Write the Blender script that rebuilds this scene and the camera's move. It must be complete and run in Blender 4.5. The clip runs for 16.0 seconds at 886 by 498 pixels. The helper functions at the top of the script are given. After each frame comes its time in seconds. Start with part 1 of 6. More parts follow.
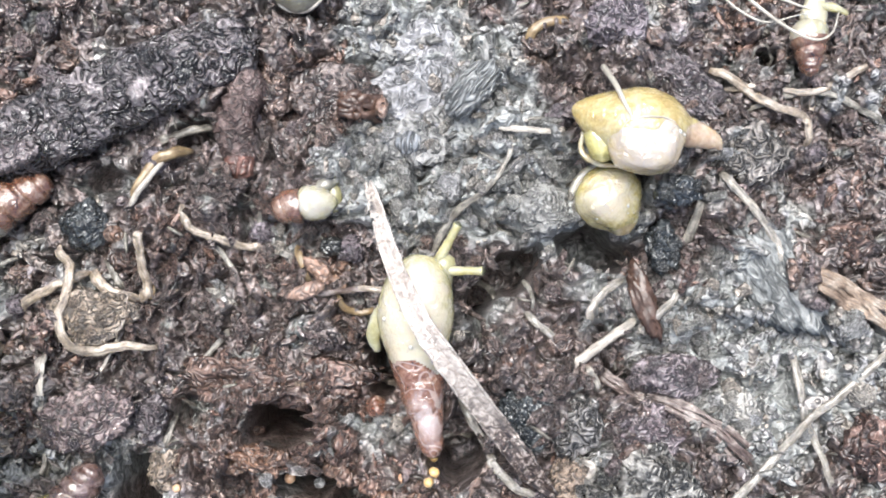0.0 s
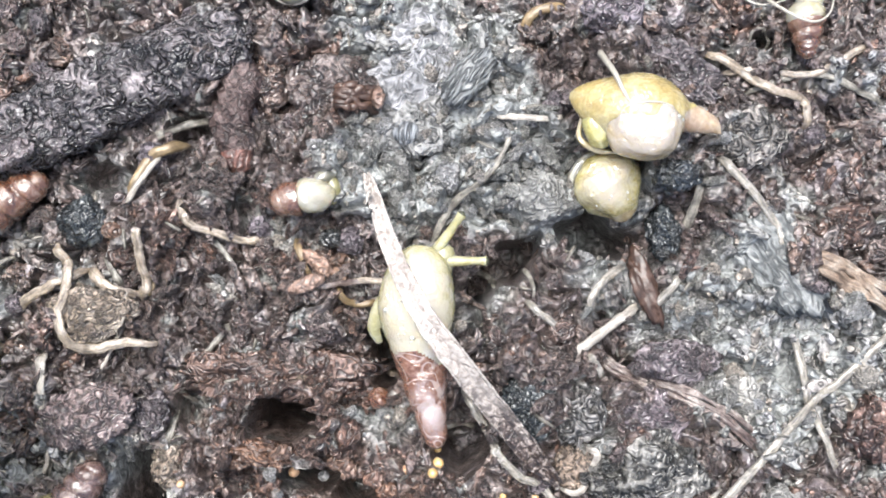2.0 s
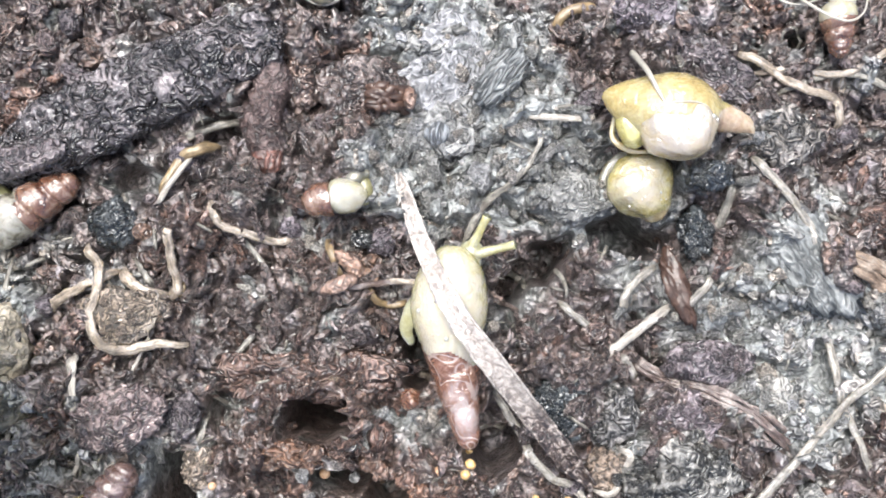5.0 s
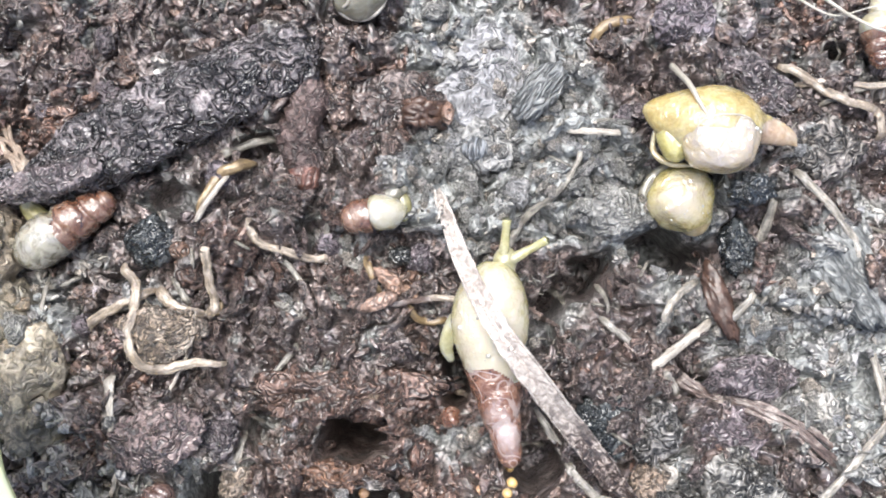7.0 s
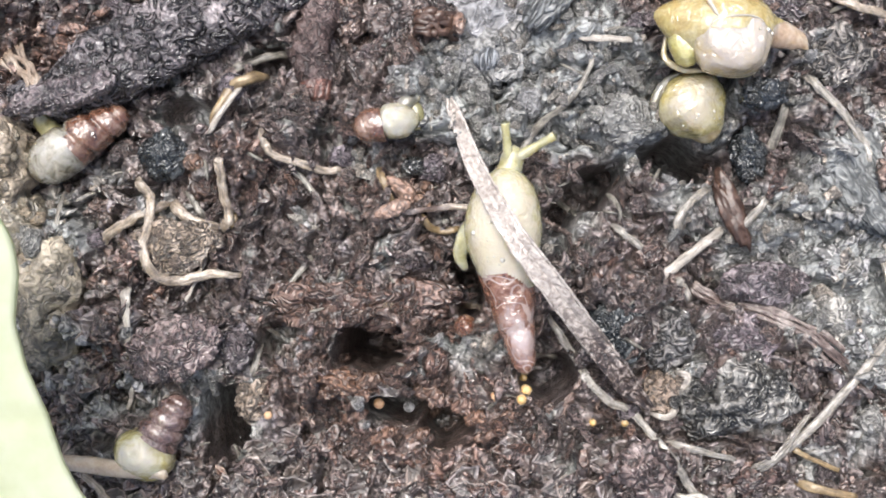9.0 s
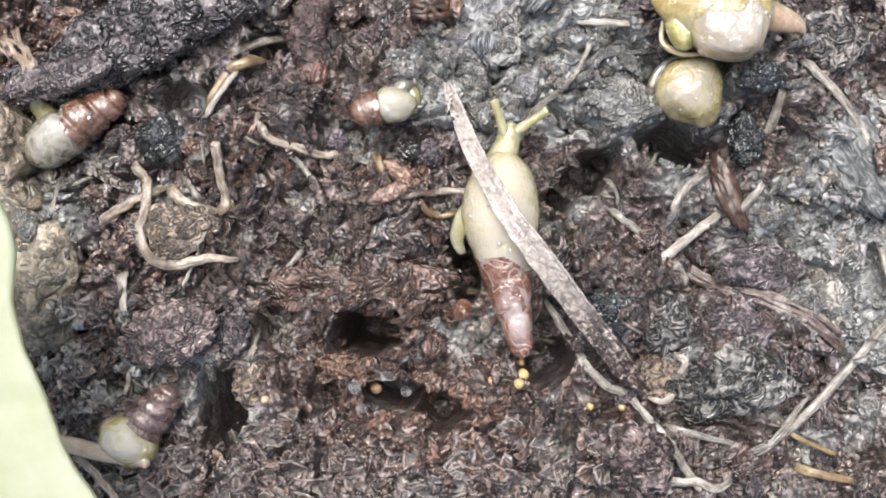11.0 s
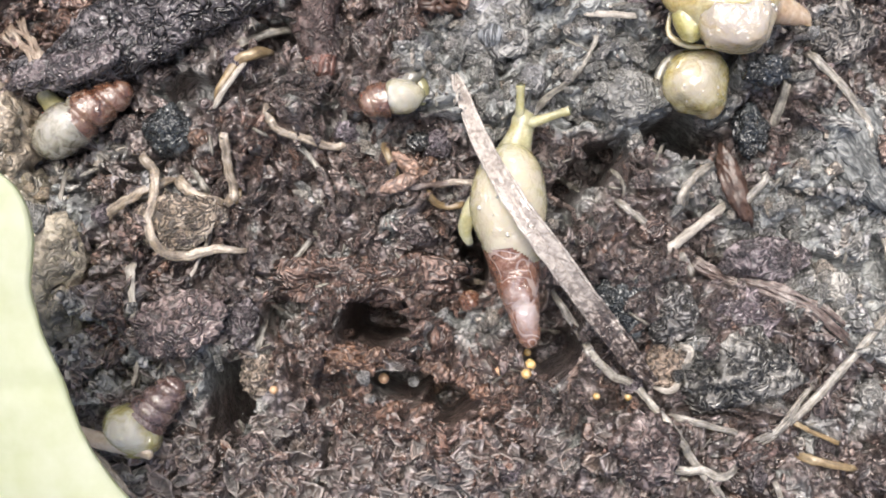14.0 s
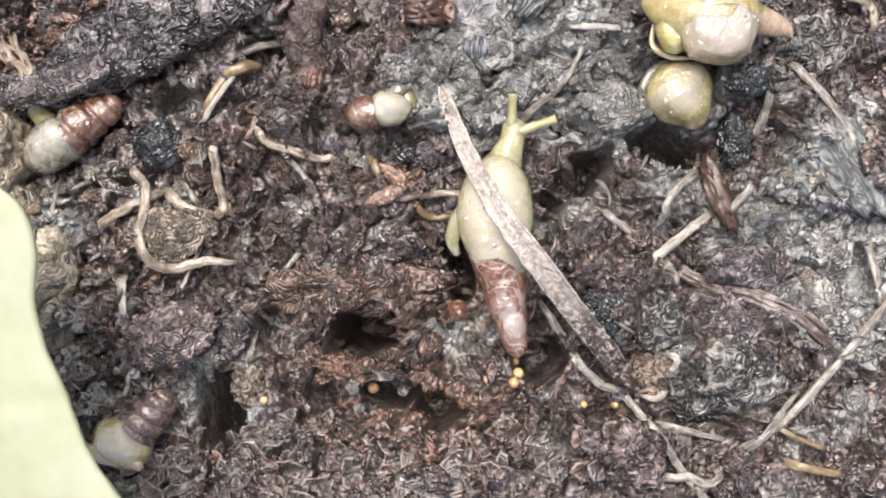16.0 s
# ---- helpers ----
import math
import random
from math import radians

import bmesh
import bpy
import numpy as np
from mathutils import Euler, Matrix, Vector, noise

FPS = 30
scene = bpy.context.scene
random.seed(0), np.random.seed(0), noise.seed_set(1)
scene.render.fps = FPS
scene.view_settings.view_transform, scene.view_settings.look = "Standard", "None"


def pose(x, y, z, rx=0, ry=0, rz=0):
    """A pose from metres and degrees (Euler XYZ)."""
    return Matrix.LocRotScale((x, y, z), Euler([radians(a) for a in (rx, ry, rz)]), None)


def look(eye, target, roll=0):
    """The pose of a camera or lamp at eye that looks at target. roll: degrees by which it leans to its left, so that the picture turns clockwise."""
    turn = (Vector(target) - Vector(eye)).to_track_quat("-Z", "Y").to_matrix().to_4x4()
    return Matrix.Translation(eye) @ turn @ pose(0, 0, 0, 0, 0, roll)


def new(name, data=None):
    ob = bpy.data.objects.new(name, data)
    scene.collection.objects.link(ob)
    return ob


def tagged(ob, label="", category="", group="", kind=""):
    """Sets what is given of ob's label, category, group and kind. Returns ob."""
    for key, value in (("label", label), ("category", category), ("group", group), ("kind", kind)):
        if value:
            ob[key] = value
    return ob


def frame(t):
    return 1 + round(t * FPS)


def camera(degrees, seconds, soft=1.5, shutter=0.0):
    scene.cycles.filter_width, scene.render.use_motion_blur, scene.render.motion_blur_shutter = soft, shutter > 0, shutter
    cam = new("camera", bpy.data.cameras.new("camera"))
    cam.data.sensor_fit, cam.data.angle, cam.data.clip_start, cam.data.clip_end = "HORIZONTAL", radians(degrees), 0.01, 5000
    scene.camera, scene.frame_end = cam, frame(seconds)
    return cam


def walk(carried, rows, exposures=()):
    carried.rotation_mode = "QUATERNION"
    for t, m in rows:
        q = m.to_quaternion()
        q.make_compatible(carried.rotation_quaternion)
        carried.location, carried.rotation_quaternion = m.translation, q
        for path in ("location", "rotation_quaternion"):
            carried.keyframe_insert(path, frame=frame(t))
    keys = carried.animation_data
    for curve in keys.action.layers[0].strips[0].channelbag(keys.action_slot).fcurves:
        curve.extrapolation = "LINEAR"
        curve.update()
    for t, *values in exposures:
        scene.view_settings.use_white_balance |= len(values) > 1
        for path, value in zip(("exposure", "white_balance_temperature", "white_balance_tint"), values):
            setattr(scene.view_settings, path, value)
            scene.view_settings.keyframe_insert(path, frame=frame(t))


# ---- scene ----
cam = camera(48, 16.0, soft=1.85)
walk(cam, [
    (0, pose(0.005551, -0.000280, 0.055569, 1.932, 1.640, 3.142)),
    (0.5, pose(0.005323, 0.000669, 0.055488, 1.643, 1.360, 2.801)),
    (1, pose(0.005410, 0.000574, 0.055434, 1.641, 1.418, 2.465)),
    (1.5, pose(0.005386, 0.000137, 0.055409, 1.452, 1.443, 2.218)),
    (2, pose(0.005335, -0.000447, 0.055388, 1.500, 1.434, 1.996)),
    (2.5, pose(0.004656, -0.001352, 0.055400, 1.423, 1.294, 1.959)),
    (3, pose(0.004316, -0.001372, 0.055392, 1.336, 1.300, 2.006)),
    (3.5, pose(0.004034, -0.000746, 0.055532, 1.347, 1.304, 1.941)),
    (3.7, pose(0.003801, -0.000506, 0.055532, 1.327, 1.288, 1.938)),
    (6, pose(0.003546, -0.000742, 0.055084, 1.974, 1.684, 1.811)),
    (6.5, pose(0.002009, -0.000528, 0.055171, 1.979, 1.478, 1.446)),
    (7, pose(0.001891, -0.000646, 0.054856, 2.563, 1.930, 1.479)),
    (7.5, pose(0.001092, 0.000453, 0.055060, 2.094, 1.819, 1.344)),
    (8, pose(0.001157, -0.001216, 0.054989, 2.092, 1.961, 1.127)),
    (8.5, pose(0.001251, -0.003769, 0.054988, 1.913, 1.969, 0.876)),
    (9, pose(0.001373, -0.004713, 0.055013, 1.608, 2.055, 0.925)),
    (9.5, pose(0.001479, -0.005693, 0.054899, 1.448, 1.852, 0.857)),
    (10, pose(0.001481, -0.005668, 0.054783, 1.176, 1.815, 0.902)),
    (10.2, pose(0.001600, -0.005514, 0.054889, 1.238, 1.954, 0.920)),
    (12.3, pose(0.000689, -0.005383, 0.054970, 1.500, 1.555, 0.886)),
    (12.5, pose(0.000648, -0.005490, 0.054923, 1.297, 1.517, 0.915)),
    (13, pose(0.000721, -0.005641, 0.055028, 1.068, 1.544, 0.908)),
    (13.5, pose(0.000434, -0.005944, 0.055187, 0.970, 1.299, 0.901)),
    (14, pose(0.000347, -0.005442, 0.055248, 0.929, 1.236, 0.906)),
    (14.5, pose(0.000035, -0.004843, 0.055250, 0.982, 0.945, 0.963)),
    (15, pose(0.000393, -0.004219, 0.055304, 1.151, 1.140, 0.935)),
    (15.5, pose(0.000624, -0.004495, 0.055677, 1.163, 1.083, 0.818)),
    (16, pose(0.000994, -0.005081, 0.055805, 1.145, 1.207, 0.522)),
], exposures=[(0.0, 0.62, 6080, 6), (3.5, 0.68, 6060, 6), (7.0, 0.6, 6130, 7), (8.5, 0.46, 6200, 8), (9.5, 0.32, 6250, 8), (16.0, 0.28, 6540, 9)])

# ---- light: bright overcast sky ----
world = bpy.data.worlds.new("sky")
scene.world = world
world.use_nodes = True
wn = world.node_tree.nodes
sky = wn.new("ShaderNodeTexSky")
sky.sky_type, sky.sun_disc = "NISHITA", False
sky.sun_elevation, sky.sun_rotation = radians(70), radians(-20)
sky.air_density, sky.dust_density = 0.8, 7.0
wn["Background"].inputs["Strength"].default_value = 0.15
world.node_tree.links.new(sky.outputs[0], wn["Background"].inputs["Color"])
sun = new("sun", bpy.data.lights.new("sun", "SUN"))
sun.data.energy, sun.data.angle, sun.data.color = 2.5, radians(40), (1.0, 0.98, 0.95)
sun.matrix_world = look((0, 0, 0), (0.12, -0.32, -0.94))

# ---- helpers; all sizes below are in millimetres ----
MM = 0.001


def mm(x, y, z, rx=0, ry=0, rz=0):
    return pose(x * MM, y * MM, z * MM, rx, ry, rz)


def obj(name, bm, material, smooth=True):
    me = bpy.data.meshes.new(name)
    bmesh.ops.scale(bm, vec=(MM, MM, MM), verts=bm.verts)
    bmesh.ops.recalc_face_normals(bm, faces=bm.faces)
    bm.to_mesh(me)
    bm.free()
    for m in material if isinstance(material, (list, tuple)) else (material,):
        me.materials.append(m)
    if smooth:
        me.shade_smooth()
    return new(name, me)


def part(name, bm, material, parent, label=""):
    ob = obj(name, bm, material)
    ob.parent = parent
    return tagged(ob, label)


def spline(pts, n):
    """Catmull-Rom through pts, n samples a span."""
    p = [Vector(q) for q in pts]
    p = [2 * p[0] - p[1]] + p + [2 * p[-1] - p[-2]]
    out = []
    for i in range(1, len(p) - 2):
        for k in range(n):
            t = k / n
            a, b, c, d = p[i - 1:i + 3]
            out.append(0.5 * (2 * b + (c - a) * t + (2 * a - 5 * b + 4 * c - d) * t * t + (3 * b - a - 3 * c + d) * t ** 3))
    return out + [p[-2]]


def tube(pts, radius, sides=10, flat=1.0, seed=0.0, rough=0.08, bm=None, tilt=0.0):
    """A tapered limb along pts; radius(s) for s from 0 to 1; flat squashes it along the normal."""
    bm = bm or bmesh.new()
    n = len(pts)
    rings = []
    for i, p in enumerate(pts):
        d = (pts[min(i + 1, n - 1)] - pts[max(i - 1, 0)]).normalized()
        side = d.cross(Vector((0, 0, 1)))
        side = side.normalized() if side.length > 1e-4 else Vector((1, 0, 0))
        up = side.cross(d)
        if tilt:
            side, up = side * math.cos(tilt) + up * math.sin(tilt), up * math.cos(tilt) - side * math.sin(tilt)
        r = radius(i / (n - 1))
        ring = []
        for k in range(sides):
            a = 2 * math.pi * k / sides
            q = r * (1 + rough * noise.noise((p.x * 1.7 + seed, p.y * 1.7 + 9 * k / sides, p.z + seed * 3)) * 2)
            ring.append(bm.verts.new(p + side * math.cos(a) * q + up * math.sin(a) * q * flat))
        rings.append(ring)
    uv = bm.loops.layers.uv.verify()
    run = 0.0
    for i, (a, b) in enumerate(zip(rings, rings[1:])):
        step = (pts[i + 1] - pts[i]).length
        for k in range(sides):
            f = bm.faces.new((a[k], a[(k + 1) % sides], b[(k + 1) % sides], b[k]))
            for loop, u, w in zip(f.loops, (k, k + 1, k + 1, k), (run, run, run + step, run + step)):
                loop[uv].uv = (u / sides, w)
        run += step
    for ring, p, s in ((rings[0], pts[0], -1), (rings[-1], pts[-1], 1)):
        d = (pts[1] - pts[0]).normalized() if s < 0 else (pts[-1] - pts[-2]).normalized()
        c = bm.verts.new(p + d * s * radius(0 if s < 0 else 1) * 0.6)
        for k in range(sides):
            f = (ring[k], ring[(k + 1) % sides], c)
            bm.faces.new(f if s > 0 else f[::-1])
    return bm


def lump(size, seed, rough=0.25, scale=1.0, detail=3, bm=None, at=(0, 0, 0), turn=0.0):
    """An uneven clod: an icosphere of the given half sizes, pushed in and out at three scales."""
    own = bmesh.new()
    bmesh.ops.create_icosphere(own, subdivisions=detail, radius=1.0)
    for v in own.verts:
        d = v.co.normalized()
        k = Vector((seed * 7.3, seed * 1.9, seed * 4.1))
        h = noise.noise(d * 1.2 * scale + k) * 1.0 + noise.noise(d * 2.9 * scale + k) * 0.55 + noise.noise(d * 6.5 * scale + k) * 0.3
        w = d * 2.1 * scale + k + noise.noise_vector(d * 2.4 * scale + k) * 0.7
        h += 0.9 * (0.35 - abs(noise.noise(w * 1.5))) + 0.5 * (0.3 - abs(noise.noise(w * 3.6))) + 0.25 * (0.3 - abs(noise.noise(w * 8)))
        q = d * (1 + rough * h)
        v.co = Vector((q.x * size[0], q.y * size[1], q.z * size[2]))
    bmesh.ops.transform(own, matrix=Matrix.Translation(at) @ Matrix.Rotation(turn, 4, "Z"), verts=own.verts)
    return own


# ---- materials ----
WORM = 1.22


def shader(name, rough=0.5, spec=0.5, coat=0.0, sss=0.0, sss_colour=None, gloss=1.6):
    m = bpy.data.materials.new(name)
    m.use_nodes = True
    b = m.node_tree.nodes["Principled BSDF"]
    b.inputs["Roughness"].default_value = rough
    b.inputs["Specular IOR Level"].default_value = spec
    b.inputs["Coat Weight"].default_value = coat
    b.inputs["Coat Roughness"].default_value = 0.12
    b.inputs["Coat IOR"].default_value = gloss
    if sss:
        b.inputs["Subsurface Weight"].default_value = sss
        b.inputs["Subsurface Scale"].default_value = 0.0014
        b.inputs["Subsurface Radius"].default_value = sss_colour or (1.0, 0.8, 0.4)
    return m, m.node_tree.nodes, m.node_tree.links, b


def coords(n, l, scale, kind="Object"):
    tc = n.new("ShaderNodeTexCoord")
    mp = n.new("ShaderNodeMapping")
    mp.inputs["Scale"].default_value = scale if isinstance(scale, tuple) else (scale,) * 3
    l.new(tc.outputs[kind], mp.inputs["Vector"])
    return mp.outputs[0]


def fac_noise(n, l, vec, scale, detail=4, rough=0.6, warp=0.0):
    t = n.new("ShaderNodeTexNoise")
    t.inputs["Scale"].default_value, t.inputs["Detail"].default_value = scale, detail
    t.inputs["Roughness"].default_value, t.inputs["Distortion"].default_value = rough, warp
    l.new(vec, t.inputs["Vector"])
    return t.outputs["Fac"]


def ramp(n, l, fac, *stops):
    r = n.new("ShaderNodeValToRGB")
    e = r.color_ramp.elements
    while len(e) < len(stops):
        e.new(0.5)
    for k, (p, c) in zip(e, stops):
        k.position, k.color = p, (*c, 1) if isinstance(c, tuple) else (c, c, c, 1)
    l.new(fac, r.inputs["Fac"])
    return r.outputs["Color"]


def mix(n, l, kind, fac, a, b):
    m = n.new("ShaderNodeMix")
    m.data_type, m.blend_type = "RGBA", kind
    for k, v in ((0, fac), (6, a), (7, b)):
        s = m.inputs[k]
        if isinstance(v, (int, float)):
            s.default_value = (v, v, v, 1) if k else v
        elif isinstance(v, tuple):
            s.default_value = (*v, 1)
        else:
            l.new(v, s)
    return m.outputs[2]


def bump(n, l, b, heights):
    """heights: (fac, strength, distance in mm), coarse to fine; the moist coat follows the coarse one."""
    last = None
    for fac, strength, dist in heights:
        k = n.new("ShaderNodeBump")
        k.inputs["Strength"].default_value, k.inputs["Distance"].default_value = strength, dist * MM
        l.new(fac, k.inputs["Height"])
        if last:
            l.new(last, k.inputs["Normal"])
        if not last:
            l.new(k.outputs[0], b.inputs["Coat Normal"])
        last = k.outputs[0]
    l.new(last, b.inputs["Normal"])


def wormy(n, l, v, scale, warp=1.6):
    """Smooth winding ridges."""
    t = fac_noise(n, l, v, scale, 0.6, 0.5, warp)
    m = n.new("ShaderNodeMath")
    m.operation = "PINGPONG"
    m.inputs[1].default_value = 0.2
    l.new(t, m.inputs[0])
    k = n.new("ShaderNodeMath")
    k.operation = "MULTIPLY"
    k.inputs[1].default_value = 1 / 0.2
    l.new(m.outputs[0], k.inputs[0])
    return k.outputs[0]


def broken(n, l, v, worm, size):
    """Ridges broken up into blobs and short bars."""
    t = fac_noise(n, l, v, 2.1 * size, 3, 0.6, 0.5)
    k = n.new("ShaderNodeMapRange")
    for key, value in (("From Min", 0.3), ("From Max", 0.7)):
        k.inputs[key].default_value = value
    l.new(t, k.inputs["Value"])
    return mix(n, l, "MIX", 0.3, worm, k.outputs[0])


def earthy(name, dark, mid, pale, rough=0.26, island=False, grit=1.0, spec=1.0, streak=(1, 1, 1), ridge_light=0.8, size=1.0):
    """Damp matted matter: winding glossy relief about 0.3 mm across with its glints and furrow shade painted in, stains
    and mineral specks.
    """
    m, n, l, b = shader(name, rough, spec)
    v = coords(n, l, tuple(1000.0 * s for s in streak))
    worm = wormy(n, l, v, WORM * size)
    fine = fac_noise(n, l, v, 5.0, 2, 0.6, 0.6)
    big = fac_noise(n, l, v, 0.5, 3, 0.6)
    c = ramp(n, l, big, (0.3, dark), (0.5, mid), (0.72, pale))
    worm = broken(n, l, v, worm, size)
    # Grain tone that also paints ridges pale and furrows dark, like glints and shade.
    c = mix(n, l, "OVERLAY", ridge_light, c, ramp(n, l, worm, (0.28, 0.1), (0.64, 0.86)))
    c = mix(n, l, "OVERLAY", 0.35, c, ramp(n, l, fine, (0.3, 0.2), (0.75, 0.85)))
    rnd = n.new("ShaderNodeNewGeometry").outputs["Random Per Island"] if island else n.new("ShaderNodeObjectInfo").outputs["Random"]
    tint = ramp(n, l, rnd, (0.0, (0.75, 0.72, 0.7)), (0.35, (1.0, 0.93, 0.88)), (0.6, (1.1, 1.06, 1.12)), (0.85, (1.25, 1.02, 0.85)), (1.0, (1.5, 1.45, 1.4)))
    c = mix(n, l, "MULTIPLY", 0.8, c, tint)
    l.new(c, b.inputs["Base Color"])
    l.new(ramp(n, l, fine, (0.3, rough + 0.16), (0.7, rough - 0.06)), b.inputs["Roughness"])
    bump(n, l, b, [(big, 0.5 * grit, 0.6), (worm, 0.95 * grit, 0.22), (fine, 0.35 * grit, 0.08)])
    return m


def ground_material():
    """Dark humus passing into grey silt, in drifts."""
    m, n, l, b = shader("damp_soil", 0.26, 1.0)
    v = coords(n, l, 1000.0)
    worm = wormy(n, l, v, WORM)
    fine = fac_noise(n, l, v, 5.0, 2, 0.6, 0.6)
    big = fac_noise(n, l, v, 0.7, 3, 0.6)
    spot = fac_noise(n, l, v, 0.55, 3, 0.6)
    kinds = []
    for key in ("silt", "rust"):
        t = n.new("ShaderNodeAttribute")
        t.attribute_name = key
        kinds.append(t.outputs["Fac"])
    humus = ramp(n, l, big, (0.3, (0.045, 0.034, 0.031)), (0.5, (0.11, 0.085, 0.078)), (0.72, (0.25, 0.215, 0.205)))
    silt = ramp(n, l, big, (0.3, (0.165, 0.168, 0.161)), (0.5, (0.295, 0.301, 0.292)), (0.72, (0.42, 0.426, 0.418)))
    c = mix(n, l, "MIX", ramp(n, l, kinds[1], (0.2, 0.0), (0.8, 0.7)), humus, ramp(n, l, big, (0.3, (0.055, 0.036, 0.03)), (0.5, (0.145, 0.1, 0.084)), (0.72, (0.3, 0.235, 0.205))))
    moss = fac_noise(n, l, v, 0.42, 2, 0.55, 0.6)
    c = mix(n, l, "MIX", ramp(n, l, moss, (0.55, 0.0), (0.68, 0.75)), c, ramp(n, l, big, (0.3, (0.03, 0.035, 0.032)), (0.5, (0.075, 0.085, 0.078)), (0.72, (0.2, 0.215, 0.2))))
    c = mix(n, l, "MIX", ramp(n, l, moss, (0.3, 0.6), (0.42, 0.0)), c, ramp(n, l, big, (0.3, (0.085, 0.073, 0.083)), (0.5, (0.19, 0.168, 0.185)), (0.72, (0.36, 0.33, 0.355))))
    c = mix(n, l, "MIX", ramp(n, l, kinds[0], (0.25, 0.0), (0.75, 1.0)), c, silt)
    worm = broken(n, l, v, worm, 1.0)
    # Ridge glints and furrow shade painted into the soil colour, weaker on silt.
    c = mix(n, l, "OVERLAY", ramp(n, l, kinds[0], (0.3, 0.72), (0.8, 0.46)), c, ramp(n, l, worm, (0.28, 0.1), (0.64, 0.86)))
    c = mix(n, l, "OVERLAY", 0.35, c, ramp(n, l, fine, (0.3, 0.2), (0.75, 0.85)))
    l.new(c, b.inputs["Base Color"])
    l.new(mix(n, l, "ADD", 1.0, ramp(n, l, fine, (0.3, 0.46), (0.7, 0.22)), ramp(n, l, kinds[0], (0.25, 0.0), (0.75, 0.14))), b.inputs["Roughness"])
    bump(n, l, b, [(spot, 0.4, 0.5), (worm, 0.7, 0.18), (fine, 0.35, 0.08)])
    return m


def organic(name, stops, rough=0.35, scale=1.5, coat=0.0, sss=0.0, relief=0.05, spec=0.5, radius=None, warp=0.4, sheen_patch=None, grain=0.0, wet=0.0, gloss=1.6, lucent=0.0, mottle=0.3, clear=0.0, sheen_top=None, pale_lines=None):
    """Roots, straw, shell and flesh: colour wandering between the stops, a grain along the strand, a moist coat, a
    highlight painted as a pale area and a pale top, and pale winding lines.
    """
    m, n, l, b = shader(name, rough, spec, coat, sss, radius, gloss)
    v = coords(n, l, 1000.0)
    a = fac_noise(n, l, v, scale, 4, 0.6, warp)
    f = fac_noise(n, l, v, scale * 5, 3, 0.6)
    c = ramp(n, l, a, *stops)
    b.inputs["Transmission Weight"].default_value = clear
    c = mix(n, l, "OVERLAY", mottle, c, ramp(n, l, f, (0.3, 0.3), (0.7, 0.75)))
    heights = [(a, 0.35, relief * 2), (f, 0.3, relief * 0.6)]
    if grain:
        g = fac_noise(n, l, coords(n, l, (9.0, 0.8, 1.0), "UV"), 1.0, 4, 0.7, 0.3)
        c = mix(n, l, "OVERLAY", grain, c, ramp(n, l, g, (0.35, 0.08), (0.65, 0.85)))
        heights.append((g, 0.6, 0.08))
    # Pale area painted round a point, where the highlight sits on the shell.
    if sheen_patch:
        centre, reach, tint = sheen_patch
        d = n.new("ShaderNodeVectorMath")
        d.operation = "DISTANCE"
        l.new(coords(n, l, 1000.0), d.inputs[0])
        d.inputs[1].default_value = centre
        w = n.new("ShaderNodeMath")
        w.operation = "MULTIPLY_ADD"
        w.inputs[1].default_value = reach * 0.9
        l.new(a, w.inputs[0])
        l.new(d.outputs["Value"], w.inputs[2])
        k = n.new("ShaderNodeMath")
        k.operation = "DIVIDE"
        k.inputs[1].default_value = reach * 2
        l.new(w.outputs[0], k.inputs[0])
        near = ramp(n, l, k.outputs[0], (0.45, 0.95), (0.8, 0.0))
        if pale_lines:
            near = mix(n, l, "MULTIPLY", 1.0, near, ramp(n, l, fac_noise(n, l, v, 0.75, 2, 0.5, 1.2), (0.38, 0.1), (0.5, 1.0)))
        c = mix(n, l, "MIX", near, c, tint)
    # Top painted paler by height, imitating the glare on a translucent whorl.
    if sheen_top:
        low, high, tint = sheen_top
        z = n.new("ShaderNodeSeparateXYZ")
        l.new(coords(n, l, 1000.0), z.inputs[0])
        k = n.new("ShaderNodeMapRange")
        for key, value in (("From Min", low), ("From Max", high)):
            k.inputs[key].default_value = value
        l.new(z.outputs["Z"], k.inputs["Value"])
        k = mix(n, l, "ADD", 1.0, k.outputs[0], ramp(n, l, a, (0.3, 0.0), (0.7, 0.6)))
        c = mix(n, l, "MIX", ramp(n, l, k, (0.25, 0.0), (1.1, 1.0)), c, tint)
    if pale_lines:
        c = mix(n, l, "MIX", ramp(n, l, wormy(n, l, coords(n, l, 1000.0), 0.5), (0.82, 0.0), (0.95, 0.8)), c, pale_lines)
    rnd = n.new("ShaderNodeObjectInfo").outputs["Random"]
    c = mix(n, l, "MULTIPLY", 0.5, c, ramp(n, l, rnd, (0.0, 0.72), (1.0, 1.0)))
    l.new(c, b.inputs["Base Color"])
    bump(n, l, b, heights)
    if lucent:
        t, both = n.new("ShaderNodeBsdfTranslucent"), n.new("ShaderNodeMixShader")
        l.new(c, t.inputs["Color"])
        both.inputs[0].default_value = lucent
        l.new(b.outputs[0], both.inputs[1])
        l.new(t.outputs[0], both.inputs[2])
        l.new(both.outputs[0], n["Material Output"].inputs["Surface"])
    if wet:
        film = n.new("ShaderNodeBump")
        film.inputs["Strength"].default_value, film.inputs["Distance"].default_value = wet, 0.16 * MM
        l.new(wormy(n, l, coords(n, l, 1000.0), 1.3), film.inputs["Height"])
        l.new(b.inputs["Normal"].links[0].from_socket, film.inputs["Normal"])
        l.new(film.outputs[0], b.inputs["Coat Normal"])
    return m


